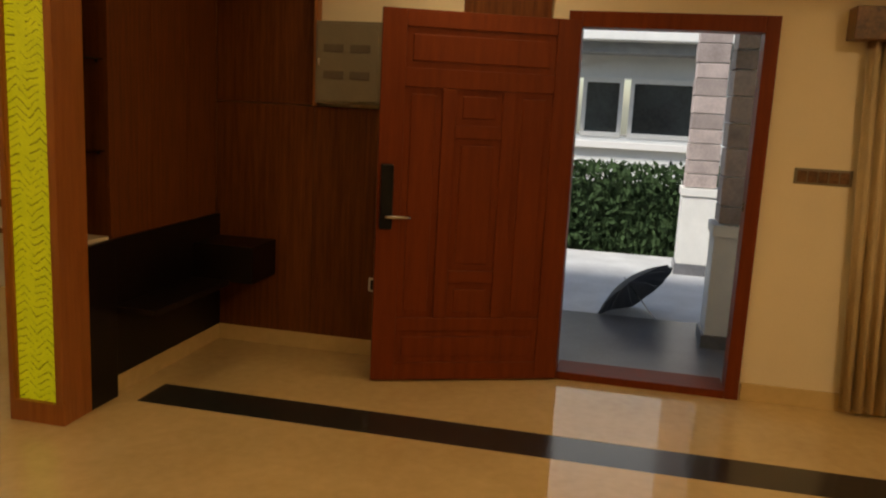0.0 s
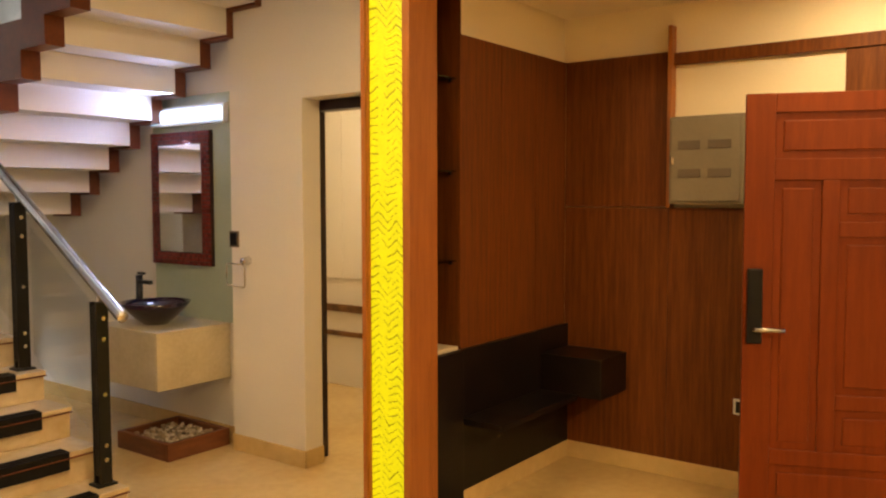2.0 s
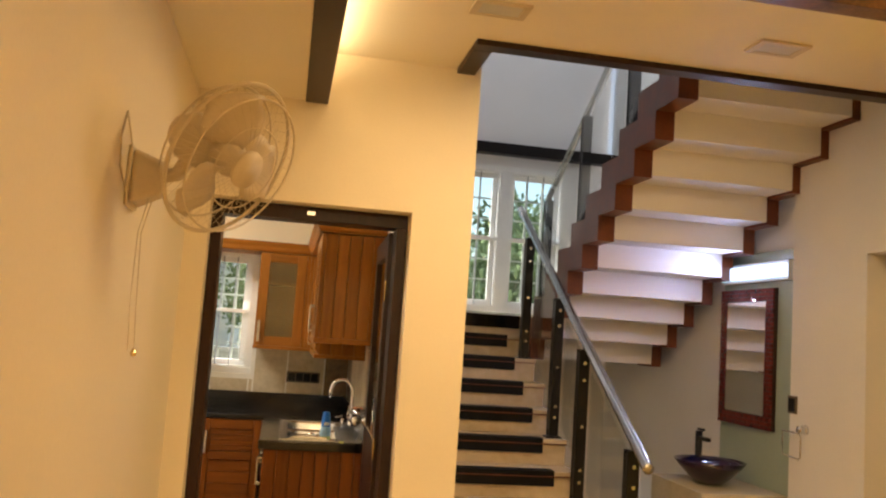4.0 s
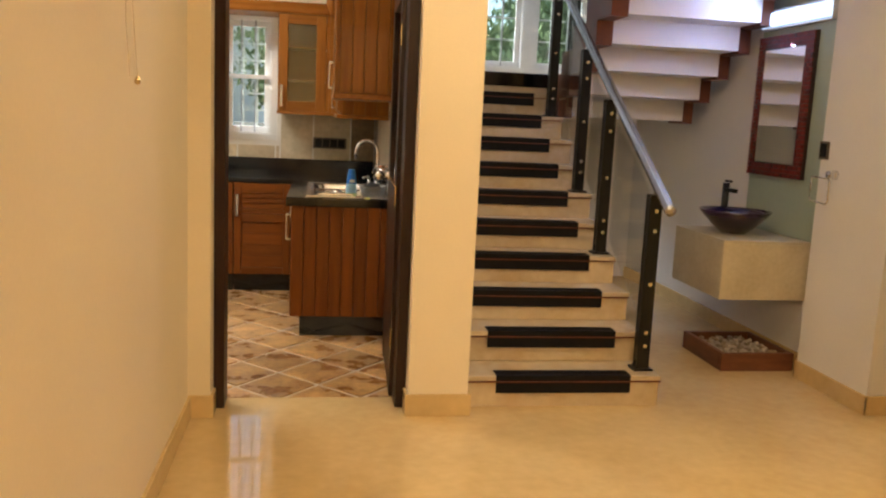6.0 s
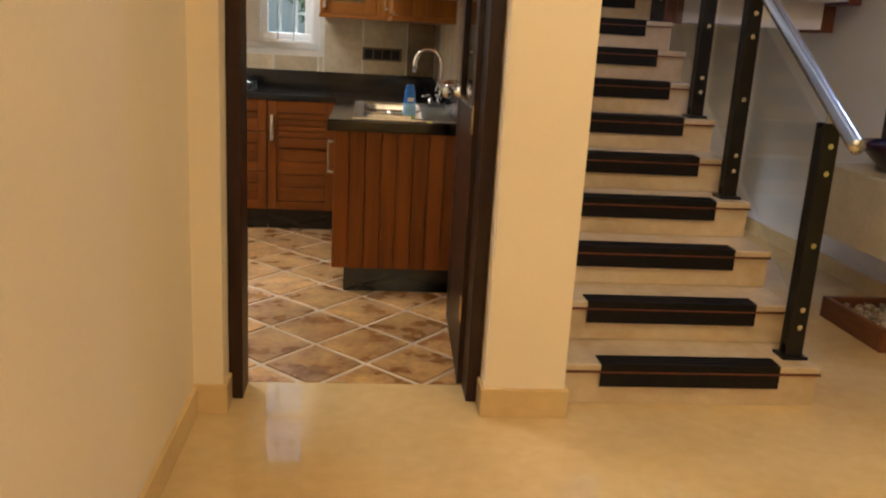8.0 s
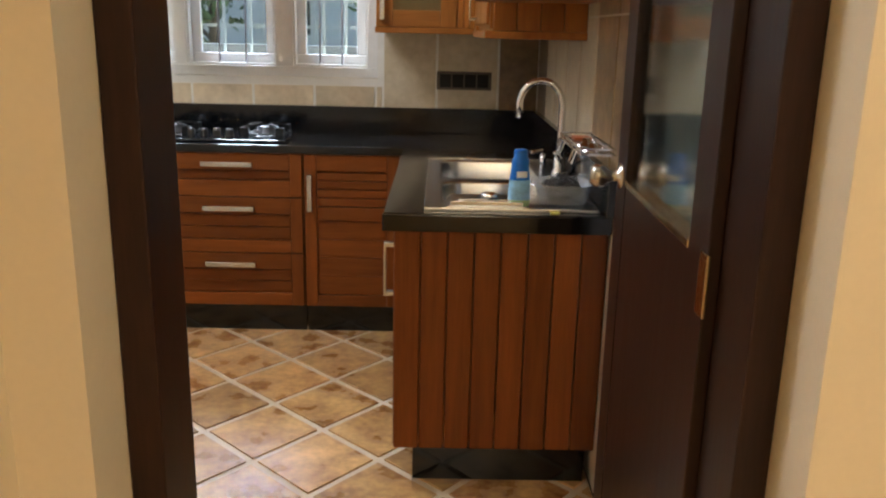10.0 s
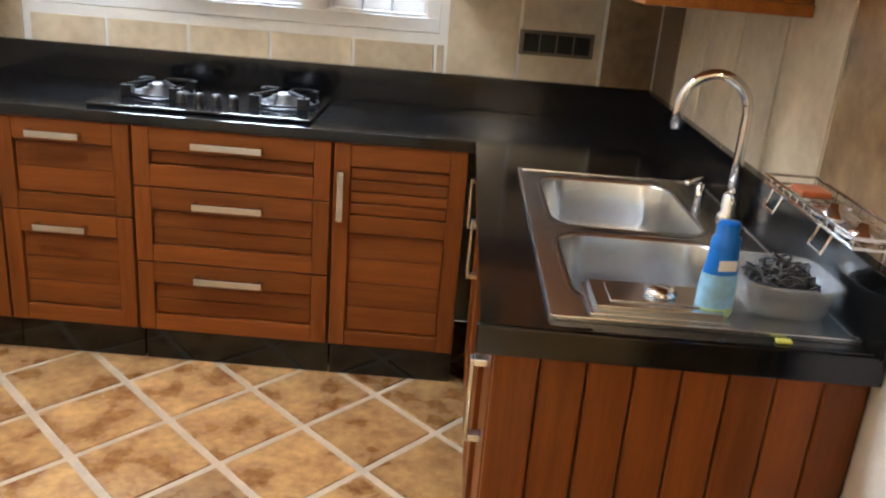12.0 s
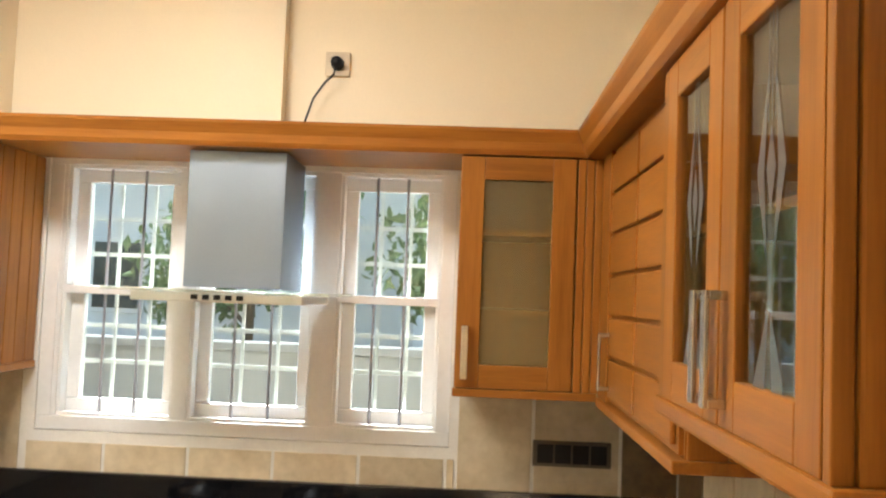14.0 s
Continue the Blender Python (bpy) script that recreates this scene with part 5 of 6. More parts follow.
def wire_rack():
    t = thing("wire_rack", (1.0, 6.3, 1.05), "chrome wire rack with steel lids above the upstand", "rack")
    x0, x1, y0, y1, z0, z1 = 0.955, 1.052, 6.03, 6.42, 1.05, 1.066
    bm = bmesh.new()
    for z in (z0, z1):
        pipe([(x0, y0, z), (x1, y0, z), (x1, y1, z), (x0, y1, z), (x0, y0, z)], 0.003, bm=bm, seg=6)
    part("frame", bm, M_CHROME, t)
    for y in (6.10, 6.32):
        part("hook", pipe([(x0, y, z0), (x0 - 0.012, y, z0 - 0.035), (x0 - 0.012, y + 0.05, z0 - 0.035), (x0, y + 0.05, z0)], 0.0025, seg=6), M_CHROME, t)
    bm = bmesh.new()
    for i in range(13):
        y = y0 + (y1 - y0) * i / 12
        pipe([(x0, y, z1), (x0, y, z0), (x1, y, z0), (x1, y, z1)], 0.0016, bm=bm, seg=5)
    for i in range(1, 4):
        x = x0 + (x1 - x0) * i / 4
        pipe([(x, y0, z0), (x, y1, z0)], 0.0016, bm=bm, seg=5)
    tagged(part("wire_mesh", bm, M_CHROME, t), kind="stuff")
    for y, r in ((6.09, 0.045), (6.20, 0.045)):
        single("pan_lid", lathe([(0, 0.02), (r * 0.25, 0.022), (r * 0.3, 0.012), (r, 0.004), (r, 0), (0, 0.001)], (1.0, y, z0 + 0.004), seg=28), M_CHROME, "small round steel lid lying in the rack", "lid", (1.0, y, z0 + 0.004), "lids in the rack", smooth=True)
    single("scrub_pad", box(0.98, 1.035, 6.30, 6.36, z0 + 0.004, z0 + 0.016, bevel=0.004), M_ORANGE, "orange scrubbing pad lying in the rack", "scrubber", (1.02, 6.325, z0 + 0.004))


wire_rack()


def hob():
    t = thing("gas_hob", (-0.47, 7.65, zt), "black glass gas hob with two burners", "hob")
    part("glass_top", box(-0.83, -0.115, 7.43, 7.87, zt + 0.001, zt + 0.014, bevel=0.004), M_BLACK, t)
    for x in (-0.68, -0.25):
        b = part("burner", lathe([(0, 0.036), (0.03, 0.036), (0.04, 0.03), (0.042, 0.02), (0.06, 0.016), (0.062, 0.006), (0.095, 0.004), (0.10, 0)], (x, 7.68, zt + 0.014), seg=28), M_BURNER, t, "steel burner cap", smooth=True)
        g = bmesh.new()
        for k in range(4):
            a = math.pi / 4 + k * math.pi / 2
            c, s = math.cos(a), math.sin(a)
            pipe([(x + 0.115 * c, 7.68 + 0.115 * s, zt + 0.014), (x + 0.115 * c, 7.68 + 0.115 * s, zt + 0.05), (x + 0.03 * c, 7.68 + 0.03 * s, zt + 0.058)], 0.0075, bm=g, seg=6)
            box(x + 0.115 * c - 0.018, x + 0.115 * c + 0.018, 7.68 + 0.115 * s - 0.018, 7.68 + 0.115 * s + 0.018, zt + 0.014, zt + 0.05, bm=g)
        pipe([(x + 0.115 * math.cos(2 * math.pi * i / 24), 7.68 + 0.115 * math.sin(2 * math.pi * i / 24), zt + 0.05 * 0 + 0.022) for i in range(25)], 0.004, bm=g, seg=6)
        part("pan_support", g, M_BLACKMETAL, b)
    for i in range(4):
        x = -0.565 + 0.058 * i
        part("control_knob", lathe([(0.017, 0), (0.016, 0.022), (0.014, 0.034), (0, 0.035)], (x, 7.55 + 0.01 * i * 0, zt + 0.014), seg=20), M_BURNER, t, smooth=True)


hob()


def hood():
    t = thing("cooker_hood", (-0.455, 7.8, 1.63), "steel chimney cooker hood with a glass canopy", "cooker hood")
    part("chimney", box(-0.615, -0.295, 7.66, 7.955, 1.67, 2.115, bevel=0.003), M_HOOD, t)
    part("canopy", box(-0.80, -0.105, 7.47, 7.955, 1.655, 1.664, bevel=0.002), glass("hood_glass", (0.75, 0.82, 0.76), clear=0.6), t, "greenish glass canopy")
    part("fan_box", box(-0.72, -0.19, 7.50, 7.95, 1.625, 1.655, bevel=0.006), M_WHITE, t)
    for i in range(5):
        part("button", box(-0.53 + 0.035 * i, -0.51 + 0.035 * i, 7.494, 7.501, 1.633, 1.648, bevel=0.001), M_PLASTIC, t)


hood()


def glass_door(parent, o, across, w, z0, z1, s=0.062, etched=True, handle=None, plate=0.35):
    a = Vector((*across, 0))
    out = Vector((a.y, -a.x, 0))
    m = Matrix.Translation((o[0], o[1], 0)) @ Matrix((a, out, Vector((0, 0, 1)))).transposed().to_4x4()
    Hm = M_CABLITH if abs(a.x) > 0.5 else M_CABLITY
    g = 0.002
    u = lambda *q, bevel=0.003: box(*q, bevel=bevel, m=m)
    d = part("door", u(g, s, 0.002, 0.024, z0 + g, z1 - g), M_CABLIT, parent)
    part("stile", u(w - s, w - g, 0.002, 0.024, z0 + g, z1 - g), M_CABLIT, d)
    part("rail", u(s, w - s, 0.002, 0.024, z0 + g, z0 + s), Hm, d)
    part("rail", u(s, w - s, 0.002, 0.024, z1 - s, z1 - g), Hm, d)
    part("glass_pane", u(s - 0.005, w - s + 0.005, 0.010, 0.014, z0 + s - 0.005, z1 - s + 0.005, bevel=0), M_GLASSF if etched else M_GLASSR, d).visible_shadow = False
    if etched:
        bm = bmesh.new()
        cx, h = w / 2, z1 - z0
        cz, low = z0 + 0.56 * h, z0 + s
        shapes = [[(0, cz + 0.055), (-0.017, cz), (0, cz - 0.055), (0.017, cz)]]
        for q in (-1, 1):
            shapes.append([(q * 0.012, cz + 0.125), (q * 0.050, cz), (q * 0.012, cz - 0.115), (q * 0.024, cz)])
            shapes.append([(q * 0.004, low + 0.10), (q * 0.055, low), (q * 0.012, low)])
        for shape in shapes:
            bm.faces.new([bm.verts.new(m @ Vector((cx + x, 0.0155, z))) for x, z in shape])
        for dx in (-0.012, 0, 0.012):
            box(cx + dx - 0.0008, cx + dx + 0.0008, 0.0148, 0.0155, cz + 0.06, z1 - s, bm=bm, m=m)
        part("etched_pattern", bm, M_ETCH, d, "frosted diamond pattern")
    if handle is not None:
        bar_handle(d, m, handle, z0 + 0.03, 0.165, True)
    return d


def wall_units():
    group = "wall cabinets under the cornice"
    top = 2.118
    # corner cabinet on the window wall
    t = thing("wall_cabinet", (0.45, 7.8, 1.385), "teak corner wall cabinet with a glazed door", "wall cabinet", group)
    x0, x1, yf = 0.272, 0.715, 7.632
    part("body", boxes((x0, x0 + 0.018, yf, 7.955, 1.385, top), (x1 - 0.018, x1, yf, 7.955, 1.385, top), (x0 + 0.018, x1 - 0.018, yf, 7.955, 1.385, 1.405),
                       (x0 + 0.018, x1 - 0.018, 7.94, 7.955, 1.405, top), (x0 + 0.018, x1 - 0.018, yf, 7.94, top - 0.02, top)), M_CABLIT, t)
    for z in (1.62, 1.87):
        part("shelf", box(x0 + 0.018, x1 - 0.018, yf + 0.02, 7.94, z, z + 0.016), M_CABLITH, t)
    part("light_rail", box(x0 - 0.004, x1, yf - 0.028, yf, 1.362, 1.388, bevel=0.004), M_CABLITH, t)
    glass_door(t, (x0, yf), (1, 0), 0.365, 1.388, top, s=0.075, etched=False, handle=0.03)
    for i in range(3):
        part("filler_board", box(0.64 + 0.027 * i, 0.665 + 0.027 * i, yf - 0.022, yf, 1.388, top, bevel=0.004), M_CABLIT, t)
    # cabinet with a boarded door beside it
    t = thing("wall_cabinet", (0.9, 7.1, 1.375), "teak wall cabinet with a block-panelled door", "wall cabinet", group)
    xf = 0.738
    part("body", box(xf, 1.056, 6.63, 7.60, 1.375, top), M_CABLIT, t)
    d = part("door", box(xf - 0.01, xf, 6.64, 7.45, 1.385, top, bevel=0.001), M_CABLIT, t)
    for j in range(2):
        for i in range(6):
            y, z = 6.66 + 0.395 * j, 1.40 + 0.118 * i
            part("block", box(xf - 0.022, xf - 0.01, y, y + 0.375, z, z + 0.108, bevel=0.005), M_CABLITY, d)
    m = Matrix.Translation((xf, 7.45, 0)) @ Matrix(((0, -1, 0), (-1, 0, 0), (0, 0, 1))).transposed().to_4x4()
    bar_handle(d, m, 0.05, 1.42, 0.165, True)
    part("filler_board", box(xf - 0.022, xf, 7.452, 7.60, 1.38, top, bevel=0.003), M_CABLIT, t)
    part("light_rail", box(xf - 0.028, 1.056, 6.615, 7.60, 1.352, 1.378, bevel=0.004), M_CABLITY, t)
    for i in range(4):
        part("side_board", box(xf + 0.002 + 0.079 * i, xf + 0.079 * (i + 1), 6.618, 6.632, 1.378, 1.50, bevel=0.004), M_CABLIT, t)
    # pair of glazed doors
    t = thing("wall_cabinet", (0.88, 6.2, 1.49), "teak wall cabinet with two etched glass doors", "wall cabinet", group)
    xf = 0.702
    y0, y1 = 5.86, 6.612
    part("body", boxes((xf, 1.056, y0, y0 + 0.02, 1.50, top), (xf, 1.056, y1 - 0.018, y1, 1.50, top), (xf, 1.056, y0 + 0.02, y1 - 0.018, 1.50, 1.52),
                       (1.04, 1.056, y0 + 0.02, y1 - 0.018, 1.52, top), (xf, 1.04, y0 + 0.02, y1 - 0.018, top - 0.02, top)), M_CABLIT, t)
    part("shelf", box(xf + 0.02, 1.04, y0 + 0.02, y1 - 0.018, 1.80, 1.816), M_CABLITY, t)
    part("filler_stile", box(xf - 0.022, xf, 6.574, 6.612, 1.50, top, bevel=0.003), M_CABLIT, t)
    glass_door(t, (xf, 6.572), (0, -1), 0.345, 1.50, top, s=0.072, handle=0.345 - 0.03)
    glass_door(t, (xf, 6.225), (0, -1), 0.355, 1.50, top, s=0.072, handle=0.03)
    part("end_stile", box(xf - 0.024, xf, y0 - 0.012, 5.868, 1.50, top, bevel=0.003), M_CABLIT, t)
    for i in range(5):
        part("end_board", box(xf + 0.003 + 0.0705 * i, xf + 0.0705 * (i + 1), y0 - 0.014, y0, 1.50, top, bevel=0.005), M_CABLIT, t)
    part("light_rail", box(xf - 0.03, 1.056, y0 - 0.03, y1, 1.47, 1.502, bevel=0.006), M_CABLITY, t)
    # left of the window
    t = thing("wall_cabinet", (-1.33, 7.78, 1.385), "teak wall cabinet with a boarded side", "wall cabinet", group)
    part("body", box(-1.405, -1.262, 7.61, 7.955, 1.385, top), M_CABLIT, t)
    for i in range(5):
        y = 7.61 + 0.069 * i
        part("side_board", box(-1.262, -1.245, y + 0.001, y + 0.068, 1.385, top, bevel=0.005), M_CABLIT, t)
    part("light_rail", box(-1.405, -1.24, 7.59, 7.955, 1.36, 1.386, bevel=0.004), M_CABLITY, t)
    # cornice
    c = thing("cornice", (0.0, 7.7, 2.12), "teak cornice board running above window and cabinets", "cornice")
    prof = [(0, 2.12), (0.035, 2.12), (0.045, 2.135), (0.05, 2.16), (0.068, 2.19), (0.07, 2.20), (0, 2.20)]
    part("front_moulding", prism([(7.635 - d, z) for d, z in prof], "x", -1.405, 0.70), M_CABLITH, c)
    part("side_moulding", prism([(0.70 - d, z) for d, z in prof], "y", 5.83, 7.60), M_CABLITY, c)
    part("end_moulding", prism([(5.85 - d, z) for d, z in prof], "x", 0.66, 1.056), M_CABLITH, c)
    part("top_board", boxes((-1.405, 1.056, 7.635, 7.95, 2.12, 2.145), (0.70, 1.056, 5.85, 7.635, 2.12, 2.145)), M_CABLITH, c)


wall_units()
switch_plate((0.562, 7.957, 1.105), (1, 0, 0), 4, M_PLASTIC, "row of four black sockets on the tiles", w=0.062, h=0.065)


def hood_socket():
    t = thing("hood_plug", (-0.2, 7.985, 2.5), "black plug in an ivory wall socket with cable", "socket")
    part("plate", box(-0.245, -0.155, 7.975, 7.99, 2.455, 2.545, bevel=0.004), M_IVORY, t)
    part("plug", lathe([(0, 0.045), (0.016, 0.043), (0.022, 0.03), (0.024, 0)], None, m=pose(-0.2, 7.975, 2.5, 90, 0, 0), seg=20), M_PLASTIC, t, smooth=True)
    part("cable", pipe([(-0.2, 7.94, 2.485), (-0.205, 7.93, 2.45), (-0.235, 7.93, 2.42), (-0.275, 7.93, 2.36), (-0.30, 7.93, 2.28), (-0.305, 7.93, 2.15)], 0.004, seg=6), M_PLASTIC, t)


hood_socket()


# ---- outside ----
structure("ground", boxes((4.67, 60, -60, 80, -0.4, -0.16), (-60, 4.67, 8.5, 80, -0.4, -0.16), (-60, -3.2, -60, 8.5, -0.4, -0.16), (-3.2, 4.67, -60, -3.7, -0.4, -0.16)),
          M_GROUND, "bare garden ground round the house", "ground")
structure("porch_floor", box(4.68, 6.25, -3.5, 4.5, -0.16, -0.03), M_PORCH, "dark grey tiled porch floor", "porch floor")
structure("paving", box(6.25, 9.3, -6, 8, -0.16, -0.05), M_PAVE, "pale concrete driveway beyond the porch", "paving")


def porch_column(x, y):
    t = thing("porch_column", (x, y, -0.05), "porch column with white plinth and pink stone cladding", "column", "columns of the porch")
    part("foot", box(x - 0.19, x + 0.19, y - 0.19, y + 0.19, -0.05, 0.06, bevel=0.005), M_PORCH, t)
    part("plinth", boxes((x - 0.17, x + 0.17, y - 0.17, y + 0.17, 0.06, 0.75), (x - 0.185, x + 0.185, y - 0.185, y + 0.185, 0.75, 0.83), bevel=0.006), M_WHITE, t)
    part("core", box(x - 0.13, x + 0.13, y - 0.13, y + 0.13, 0.83, 3.0), M_HOUSE, t)
    rng = random.Random(int(x * 10))
    z = 0.84
    while z < 2.9:
        h = rng.uniform(0.12, 0.2)
        part("stone", box(x - 0.145 - rng.uniform(0, 0.012), x + 0.145, y - 0.145 - rng.uniform(0, 0.01), y + 0.145 + rng.uniform(0, 0.01), z, z + h - 0.008, bevel=0.006), M_STONE, t)
        z += h


porch_column(5.75, 0.30)
porch_column(8.5, 0.36)
structure("porch_roof", boxes((4.67, 6.1, -3.5, 4.5, 3.0, 3.15)), M_HOUSE, "white porch roof slab", "roof")


def umbrella():
    t = thing("umbrella", (6.35, 1.1, -0.05), "open black umbrella lying on the driveway", "umbrella")
    c = Vector((6.45, 1.06, 0.27))
    n = Vector((0.40, 0.62, 0.66)).normalized()
    m = Matrix.Translation(c) @ n.to_track_quat("Z", "Y").to_matrix().to_4x4() @ pose(0, 0, -0.24)
    bm = bmesh.new()
    rings = []
    for i in range(7):
        r = 0.35 * i / 6
        rings.append([bm.verts.new(m @ Vector((r * math.cos(2 * math.pi * k / 32) * (1 - 0.06 * (k % 4 == 2) * i / 6), r * math.sin(2 * math.pi * k / 32) * (1 - 0.06 * (k % 4 == 2) * i / 6), 0.16 - 0.9 * r * r))) for k in range(32)] if i else [bm.verts.new(m @ Vector((0, 0, 0.16)))])
    for a, b in zip(rings, rings[1:]):
        for k in range(32):
            q = list(dict.fromkeys([a[k % len(a)], a[(k + 1) % len(a)], b[(k + 1) % 32], b[k]]))
            bm.faces.new(q)
    part("canopy", bm, M_UMB, t, smooth=False).modifiers.new("thick", "SOLIDIFY").thickness = 0.002
    part("shaft", rod(m @ Vector((0, 0, 0.2)), m @ Vector((0, 0, -0.30)), 0.005), M_STEEL, t)
    part("grip", rod(m @ Vector((0, 0, -0.30)), m @ Vector((0, 0, -0.38)), 0.012), M_WHITE, t)
    for k in range(8):
        a = 2 * math.pi * k * 4 / 32
        part("rib", pipe([m @ Vector((0.33 * i / 5 * math.cos(a), 0.33 * i / 5 * math.sin(a), 0.152 - 0.9 * (0.33 * i / 5) ** 2)) for i in range(6)], 0.002, seg=4), M_STEEL, t)


umbrella()


def leaves(name, centre, size, count, leaf, material, parent, seed, hollow=0.0):
    """A mass of small folded leaves scattered in an uneven ellipsoid or block."""
    rng = random.Random(seed)
    verts, faces = [], []
    for k in range(count):
        while True:
            p = Vector((rng.uniform(-1, 1), rng.uniform(-1, 1), rng.uniform(-1, 1)))
            if hollow < 0 or p.length < 1 + 0.25 * noise.noise(p * 2.3 + Vector((seed, 0, 0))):
                break
        c = Vector((centre[0] + p.x * size[0], centre[1] + p.y * size[1], centre[2] + p.z * size[2] * (1 + (0.15 * noise.noise((p.x * 4, p.y * 9, seed)) if hollow < 0 else 0))))
        q = Euler((rng.uniform(0, 6.3), rng.uniform(0, 6.3), rng.uniform(0, 6.3))).to_matrix()
        s = leaf * rng.uniform(0.6, 1.3)
        b = len(verts)
        for v in ((-0.5, 0, 0), (0, -0.22, 0.05), (0.5, 0, -0.05), (0, 0.22, 0.05)):
            verts.append(tuple(c + q @ Vector(v) * s - BASE[parent.name]))
        faces += [(b, b + 1, b + 2), (b, b + 2, b + 3)]
    me = bpy.data.meshes.new(name)
    me.from_pydata(verts, [], faces)
    me.materials.append(material)
    ob = new(name, me)
    ob.parent = parent
    return tagged(ob, kind="stuff")


t = thing("hedge", (9.65, 2.0, -0.16), "dense dark green clipped hedge along the driveway", "hedge")
for i in range(34):
    part("stem", rod((9.65, -3 + 0.25 * i, -0.16), (9.68, -2.95 + 0.25 * i, 0.6), 0.02, seg=7), M_BARK, t)
# near-black block added behind the leaves, painting the shade in their gaps
part("core", box(9.55, 9.75, -3.0, 5.4, -0.1, 0.72), mat("hedge_gap_shade", (0.02, 0.04, 0.012), 0.9, vary=0.4), t)
leaves("foliage", (9.62, 1.2, 0.42), (0.34, 4.2, 0.52), 26000, 0.10, M_LEAF, t, 3, hollow=-1)


def neighbour():
    t = thing("neighbour_house", (13, 2, -0.16), "white neighbouring house with a band of windows", "house")
    part("wall", boxes((12.6, 13.0, -8, 12, -0.16, 1.15), (12.6, 13.0, -8, 12, 2.02, 2.35), (12.6, 13.0, -8, -0.1, 1.15, 2.02), (12.6, 13.0, 3.6, 12, 1.15, 2.02)), M_HOUSE, t)
    part("band", box(12.5, 12.6, -8, 12, 0.98, 1.08, bevel=0.01), M_WALL2, t)
    # eave coloured grey so that its shade is painted in
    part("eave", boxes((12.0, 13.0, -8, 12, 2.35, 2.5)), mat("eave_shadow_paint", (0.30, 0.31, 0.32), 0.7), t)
    part("parapet", boxes((11.7, 12.2, -2, 12, 2.5, 3.15), bevel=0.02), M_WHITE, t)
    part("upper_wall", box(13.2, 13.6, -8, 12, 2.4, 5.2), M_WHITE, t)
    for y0, y1 in ((0.0, 1.15), (1.25, 1.85), (1.95, 2.7), (2.8, 3.5)):
        w = part("window", boxes((12.58, 12.66, y0, y1, 1.15, 1.22), (12.58, 12.66, y0, y1, 1.95, 2.02), (12.58, 12.66, y0, y0 + 0.06, 1.22, 1.95), (12.58, 12.66, y1 - 0.06, y1, 1.22, 1.95), bevel=0.004), M_WHITE, t)
        part("pane", box(12.63, 12.64, y0 + 0.06, y1 - 0.06, 1.22, 1.95), M_DARKGLASS, w)


neighbour()


def tree(x, y, h, seed):
    t = thing("tree", (x, y, -0.16), "leafy green garden tree outside the windows", "tree", "trees in the garden")
    rng = random.Random(seed)
    tr = rod((x, y, -0.16), (x + 0.1, y, h * 0.55), 0.11, seg=10, r2=0.06)
    for k in range(6):
        a = k * 1.1 + seed
        z = h * (0.35 + 0.05 * k)
        rod((x + 0.05, y, z), (x + 0.8 * math.cos(a), y + 0.8 * math.sin(a), z + 0.7), 0.035, seg=6, r2=0.01, bm=tr)
    part("trunk", tr, M_BARK, t)
    for k in range(5):
        a = k * 1.3 + seed
        leaves("crown", (x + 0.6 * math.cos(a), y + 0.6 * math.sin(a), h * (0.5 + 0.1 * k)), (0.9, 0.9, 0.65), 620, 0.17, M_LEAFL, t, seed + k)


tree(0.7, 13.6, 3.4, 2)
tree(2.6, 14.0, 3.6, 5)
tree(-2.6, 15.5, 3.4, 9)
tree(3.6, 12.9, 3.3, 14)
tree(4.8, 14.5, 3.8, 17)
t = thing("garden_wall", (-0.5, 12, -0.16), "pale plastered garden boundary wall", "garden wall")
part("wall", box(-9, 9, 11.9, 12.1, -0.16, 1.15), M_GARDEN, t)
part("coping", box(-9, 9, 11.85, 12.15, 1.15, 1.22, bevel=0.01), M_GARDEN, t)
t = thing("garden_house", (-3, 19, -0.16), "white house behind the garden wall", "house")
part("wall", box(-7, -0.6, 18, 22, -0.16, 3.6), M_HOUSE, t)
part("roof", prism([(-7.4, 3.6), (-0.2, 3.6), (-3.8, 4.8)], "y", 17.6, 22.4), mat("roof_slate", (0.16, 0.17, 0.19), 0.7, vary=0.2), t)
for x in (-5.8, -4.2, -2.4):
    w = part("window", box(x, x + 0.9, 17.96, 18.0, 1.2, 2.4, bevel=0.01), M_WHITE, t)
    part("pane", box(x + 0.08, x + 0.82, 17.95, 17.96, 1.28, 2.32), M_DARKGLASS, w)


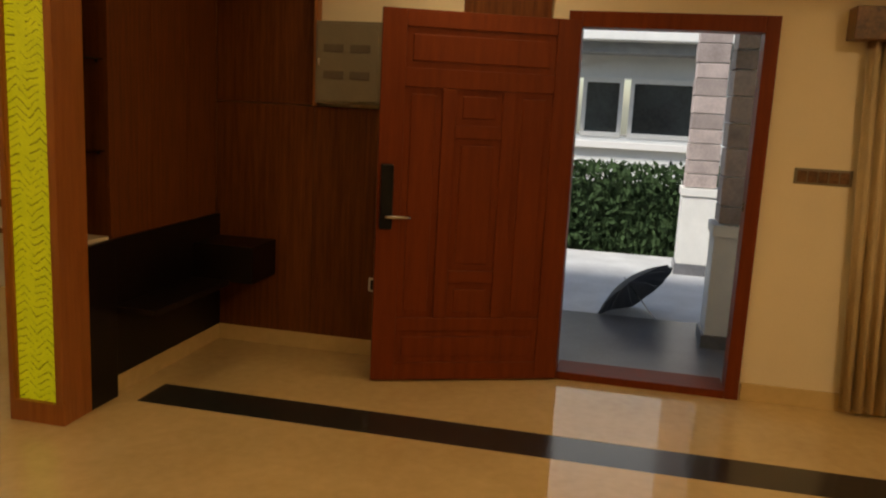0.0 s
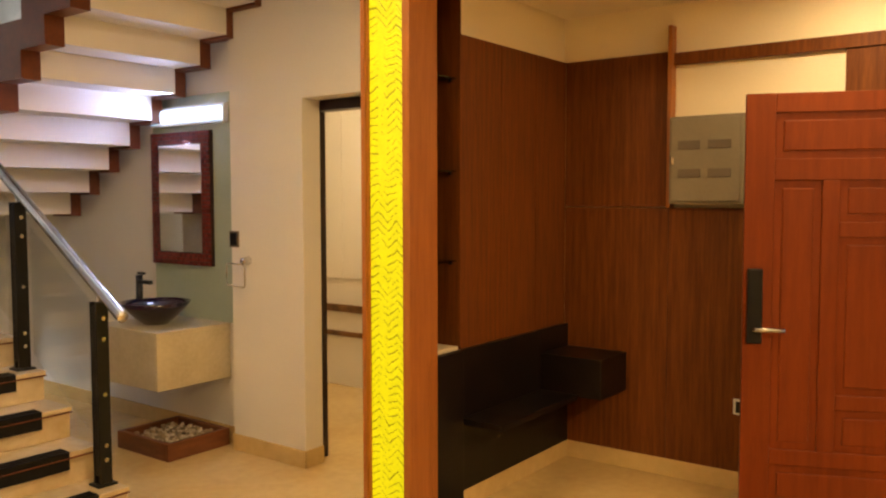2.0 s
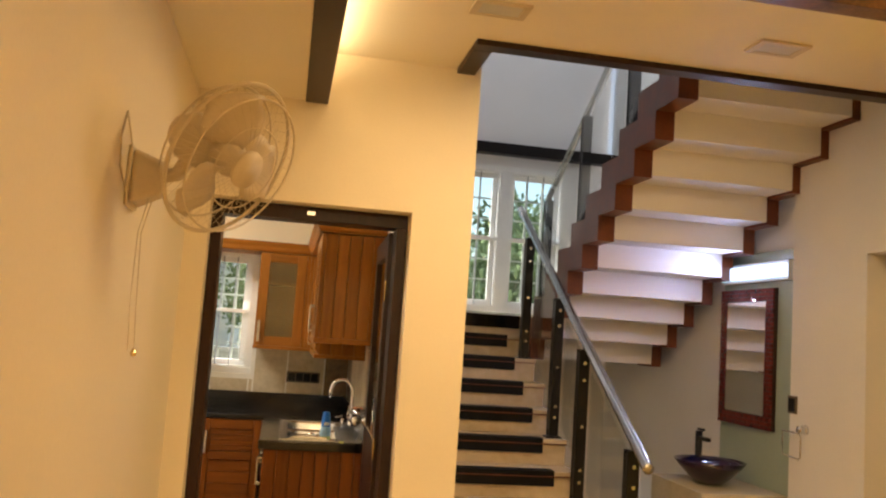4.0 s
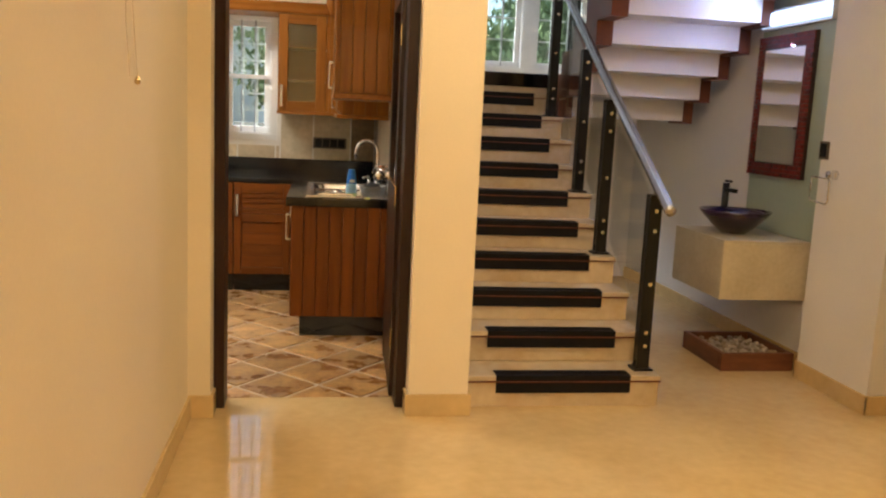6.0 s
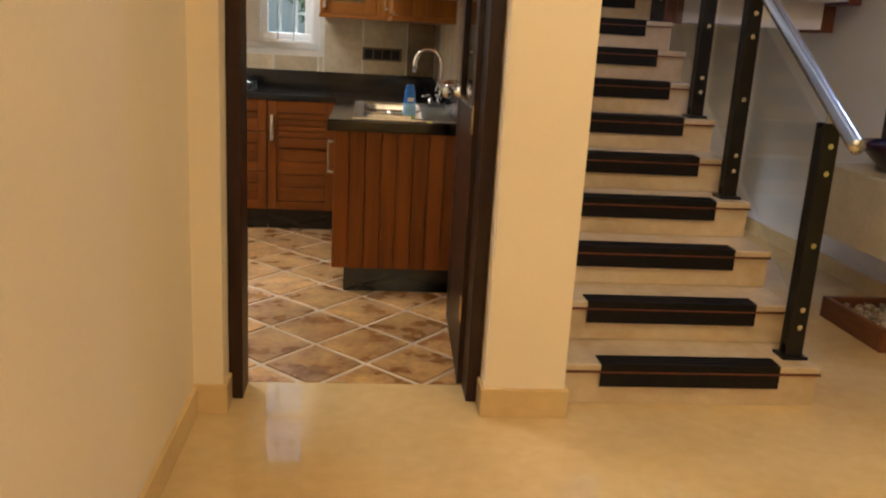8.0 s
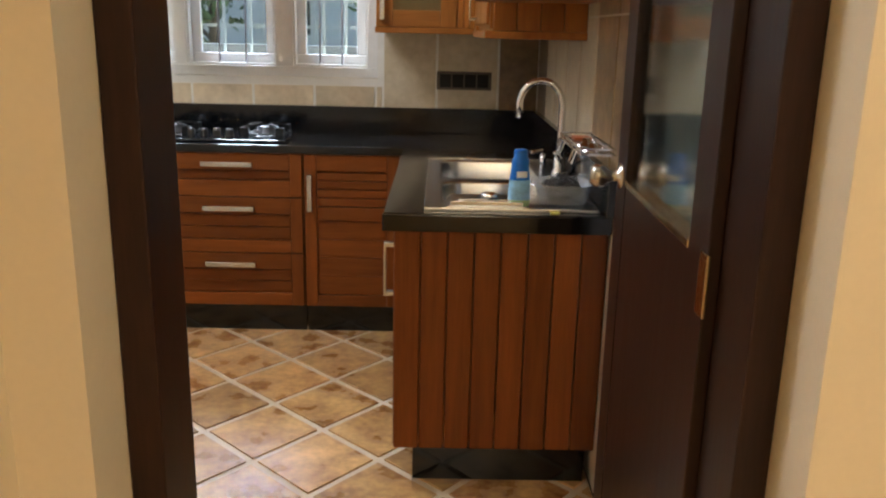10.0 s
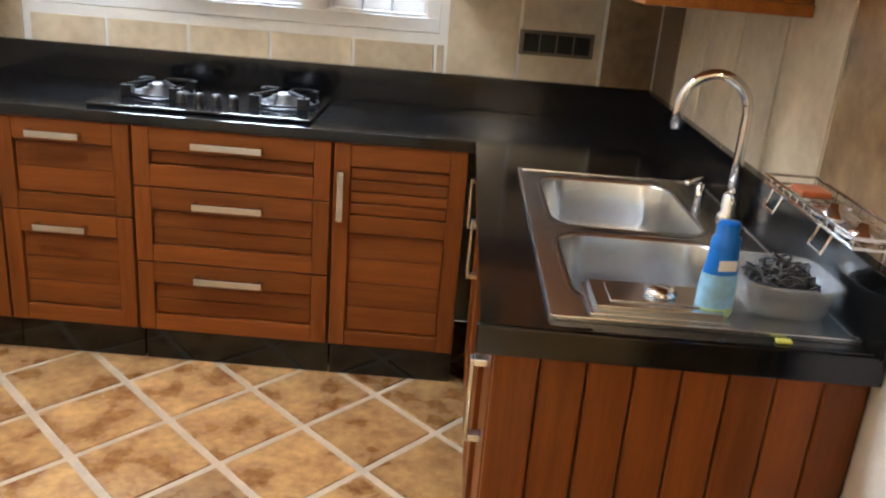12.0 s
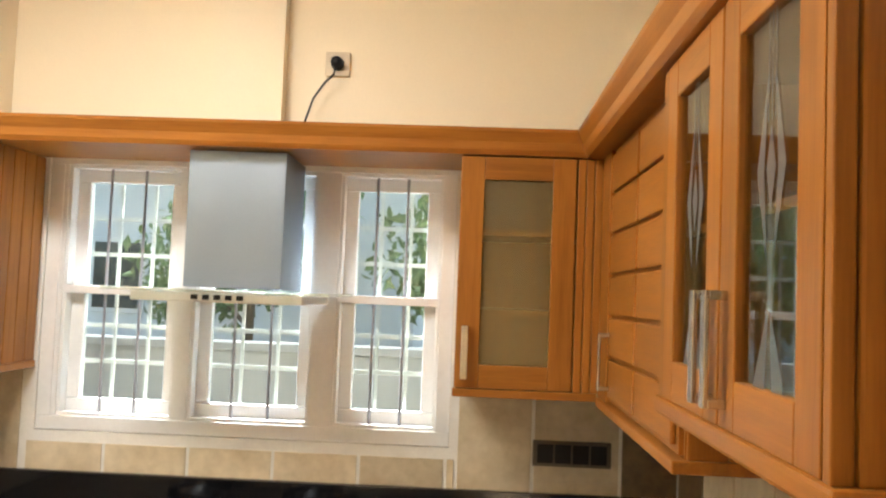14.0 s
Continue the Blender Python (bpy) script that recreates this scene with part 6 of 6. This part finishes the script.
# ---- tiles ----
floor_ob = bpy.data.objects["floor_kitchen_bed"]
P, Q, GAP = Vector((0.212, -0.205)), Vector((0.200, 0.232)), 0.028
full = None
for i in range(-14, 15):
    for j in range(-14, 15):
        cx, cy = Vector((-0.251, 6.842)) + P * (i + 0.5) + Q * (j + 0.5)
        k = 0.5 * (1 - GAP / 0.295)
        quad = [(cx + (a * P.x + b * Q.x) * k, cy + (a * P.y + b * Q.y) * k) for a, b in ((-1, -1), (1, -1), (1, 1), (-1, 1))]
        poly = clip(quad, -1.405, 1.055, 4.955, 7.955)
        if len(poly) < 3:
            continue
        whole = len(poly) == 4 and max(abs(a[0] - b[0]) + abs(a[1] - b[1]) for a, b in zip(poly, quad)) < 1e-6
        if whole and full:
            ob = new("floor_tile", full[0])
            ob.location = (cx - full[1], cy - full[2], 0)
        else:
            ob = part("floor_tile", prism(poly, "z", -0.006, 0.0), M_FTILE)
            if whole:
                full = (ob.data, cx, cy)
        ob.parent = floor_ob
back_ob, right_ob = bpy.data.objects["wall_kitchen_back"], bpy.data.objects["wall_kitchen_stairs"]
structure("tile_bed_right", box(1.061, 1.10, 5.97, 7.99, 0.0, 3.0), M_JOINT, "pale joint bed behind the kitchen wall tiles", "wall")
structure("tile_bed_back", boxes((-1.41, -1.236, 7.964, 7.99, 0, 2.2), (0.256, 1.06, 7.964, 7.99, 0, 2.2), (-1.236, 0.256, 7.964, 7.99, 0, 1.138)), M_JOINT, "pale joint bed behind the kitchen wall tiles", "wall")
bed_b, bed_r = bpy.data.objects["tile_bed_back"], bpy.data.objects["tile_bed_right"]
for k in range(-6, 5):
    a, b = -0.06 + 0.305 * k, -0.06 + 0.305 * (k + 1)
    for x0, x1 in ((max(a, -1.408), min(b, -1.262)), (max(a, -1.262), min(b, 0.282)), (max(a, 0.282), min(b, 1.058))):
        if x1 - x0 < 0.03:
            continue
        win = x0 > -1.27 and x1 < 0.29
        for z0, z1 in (((1.0, 1.105),) if win else ((1.0, 1.43), (1.43, 2.1))):
            dark = x0 > 0.83
            part("wall_tile", box(x0 + 0.0065, x1 - 0.0065, 7.958, 7.964, z0, z1 - 0.006, bevel=0.0015), M_WTILED if dark else M_WTILE, bed_b)
for k in range(7):
    y1 = 7.955 - 0.305 * k
    y0 = max(y1 - 0.305, 5.97)
    if y1 - y0 < 0.03:
        continue
    for z0, z1 in ((1.0, 1.43), (1.43, 2.1)):
        part("wall_tile", box(1.0555, 1.061, y0 + 0.0065, y1 - 0.0065, z0, z1 - 0.006, bevel=0.0015), M_WTILED if k == 0 else M_WTILEM if k >= 5 else M_WTILE, bed_r)
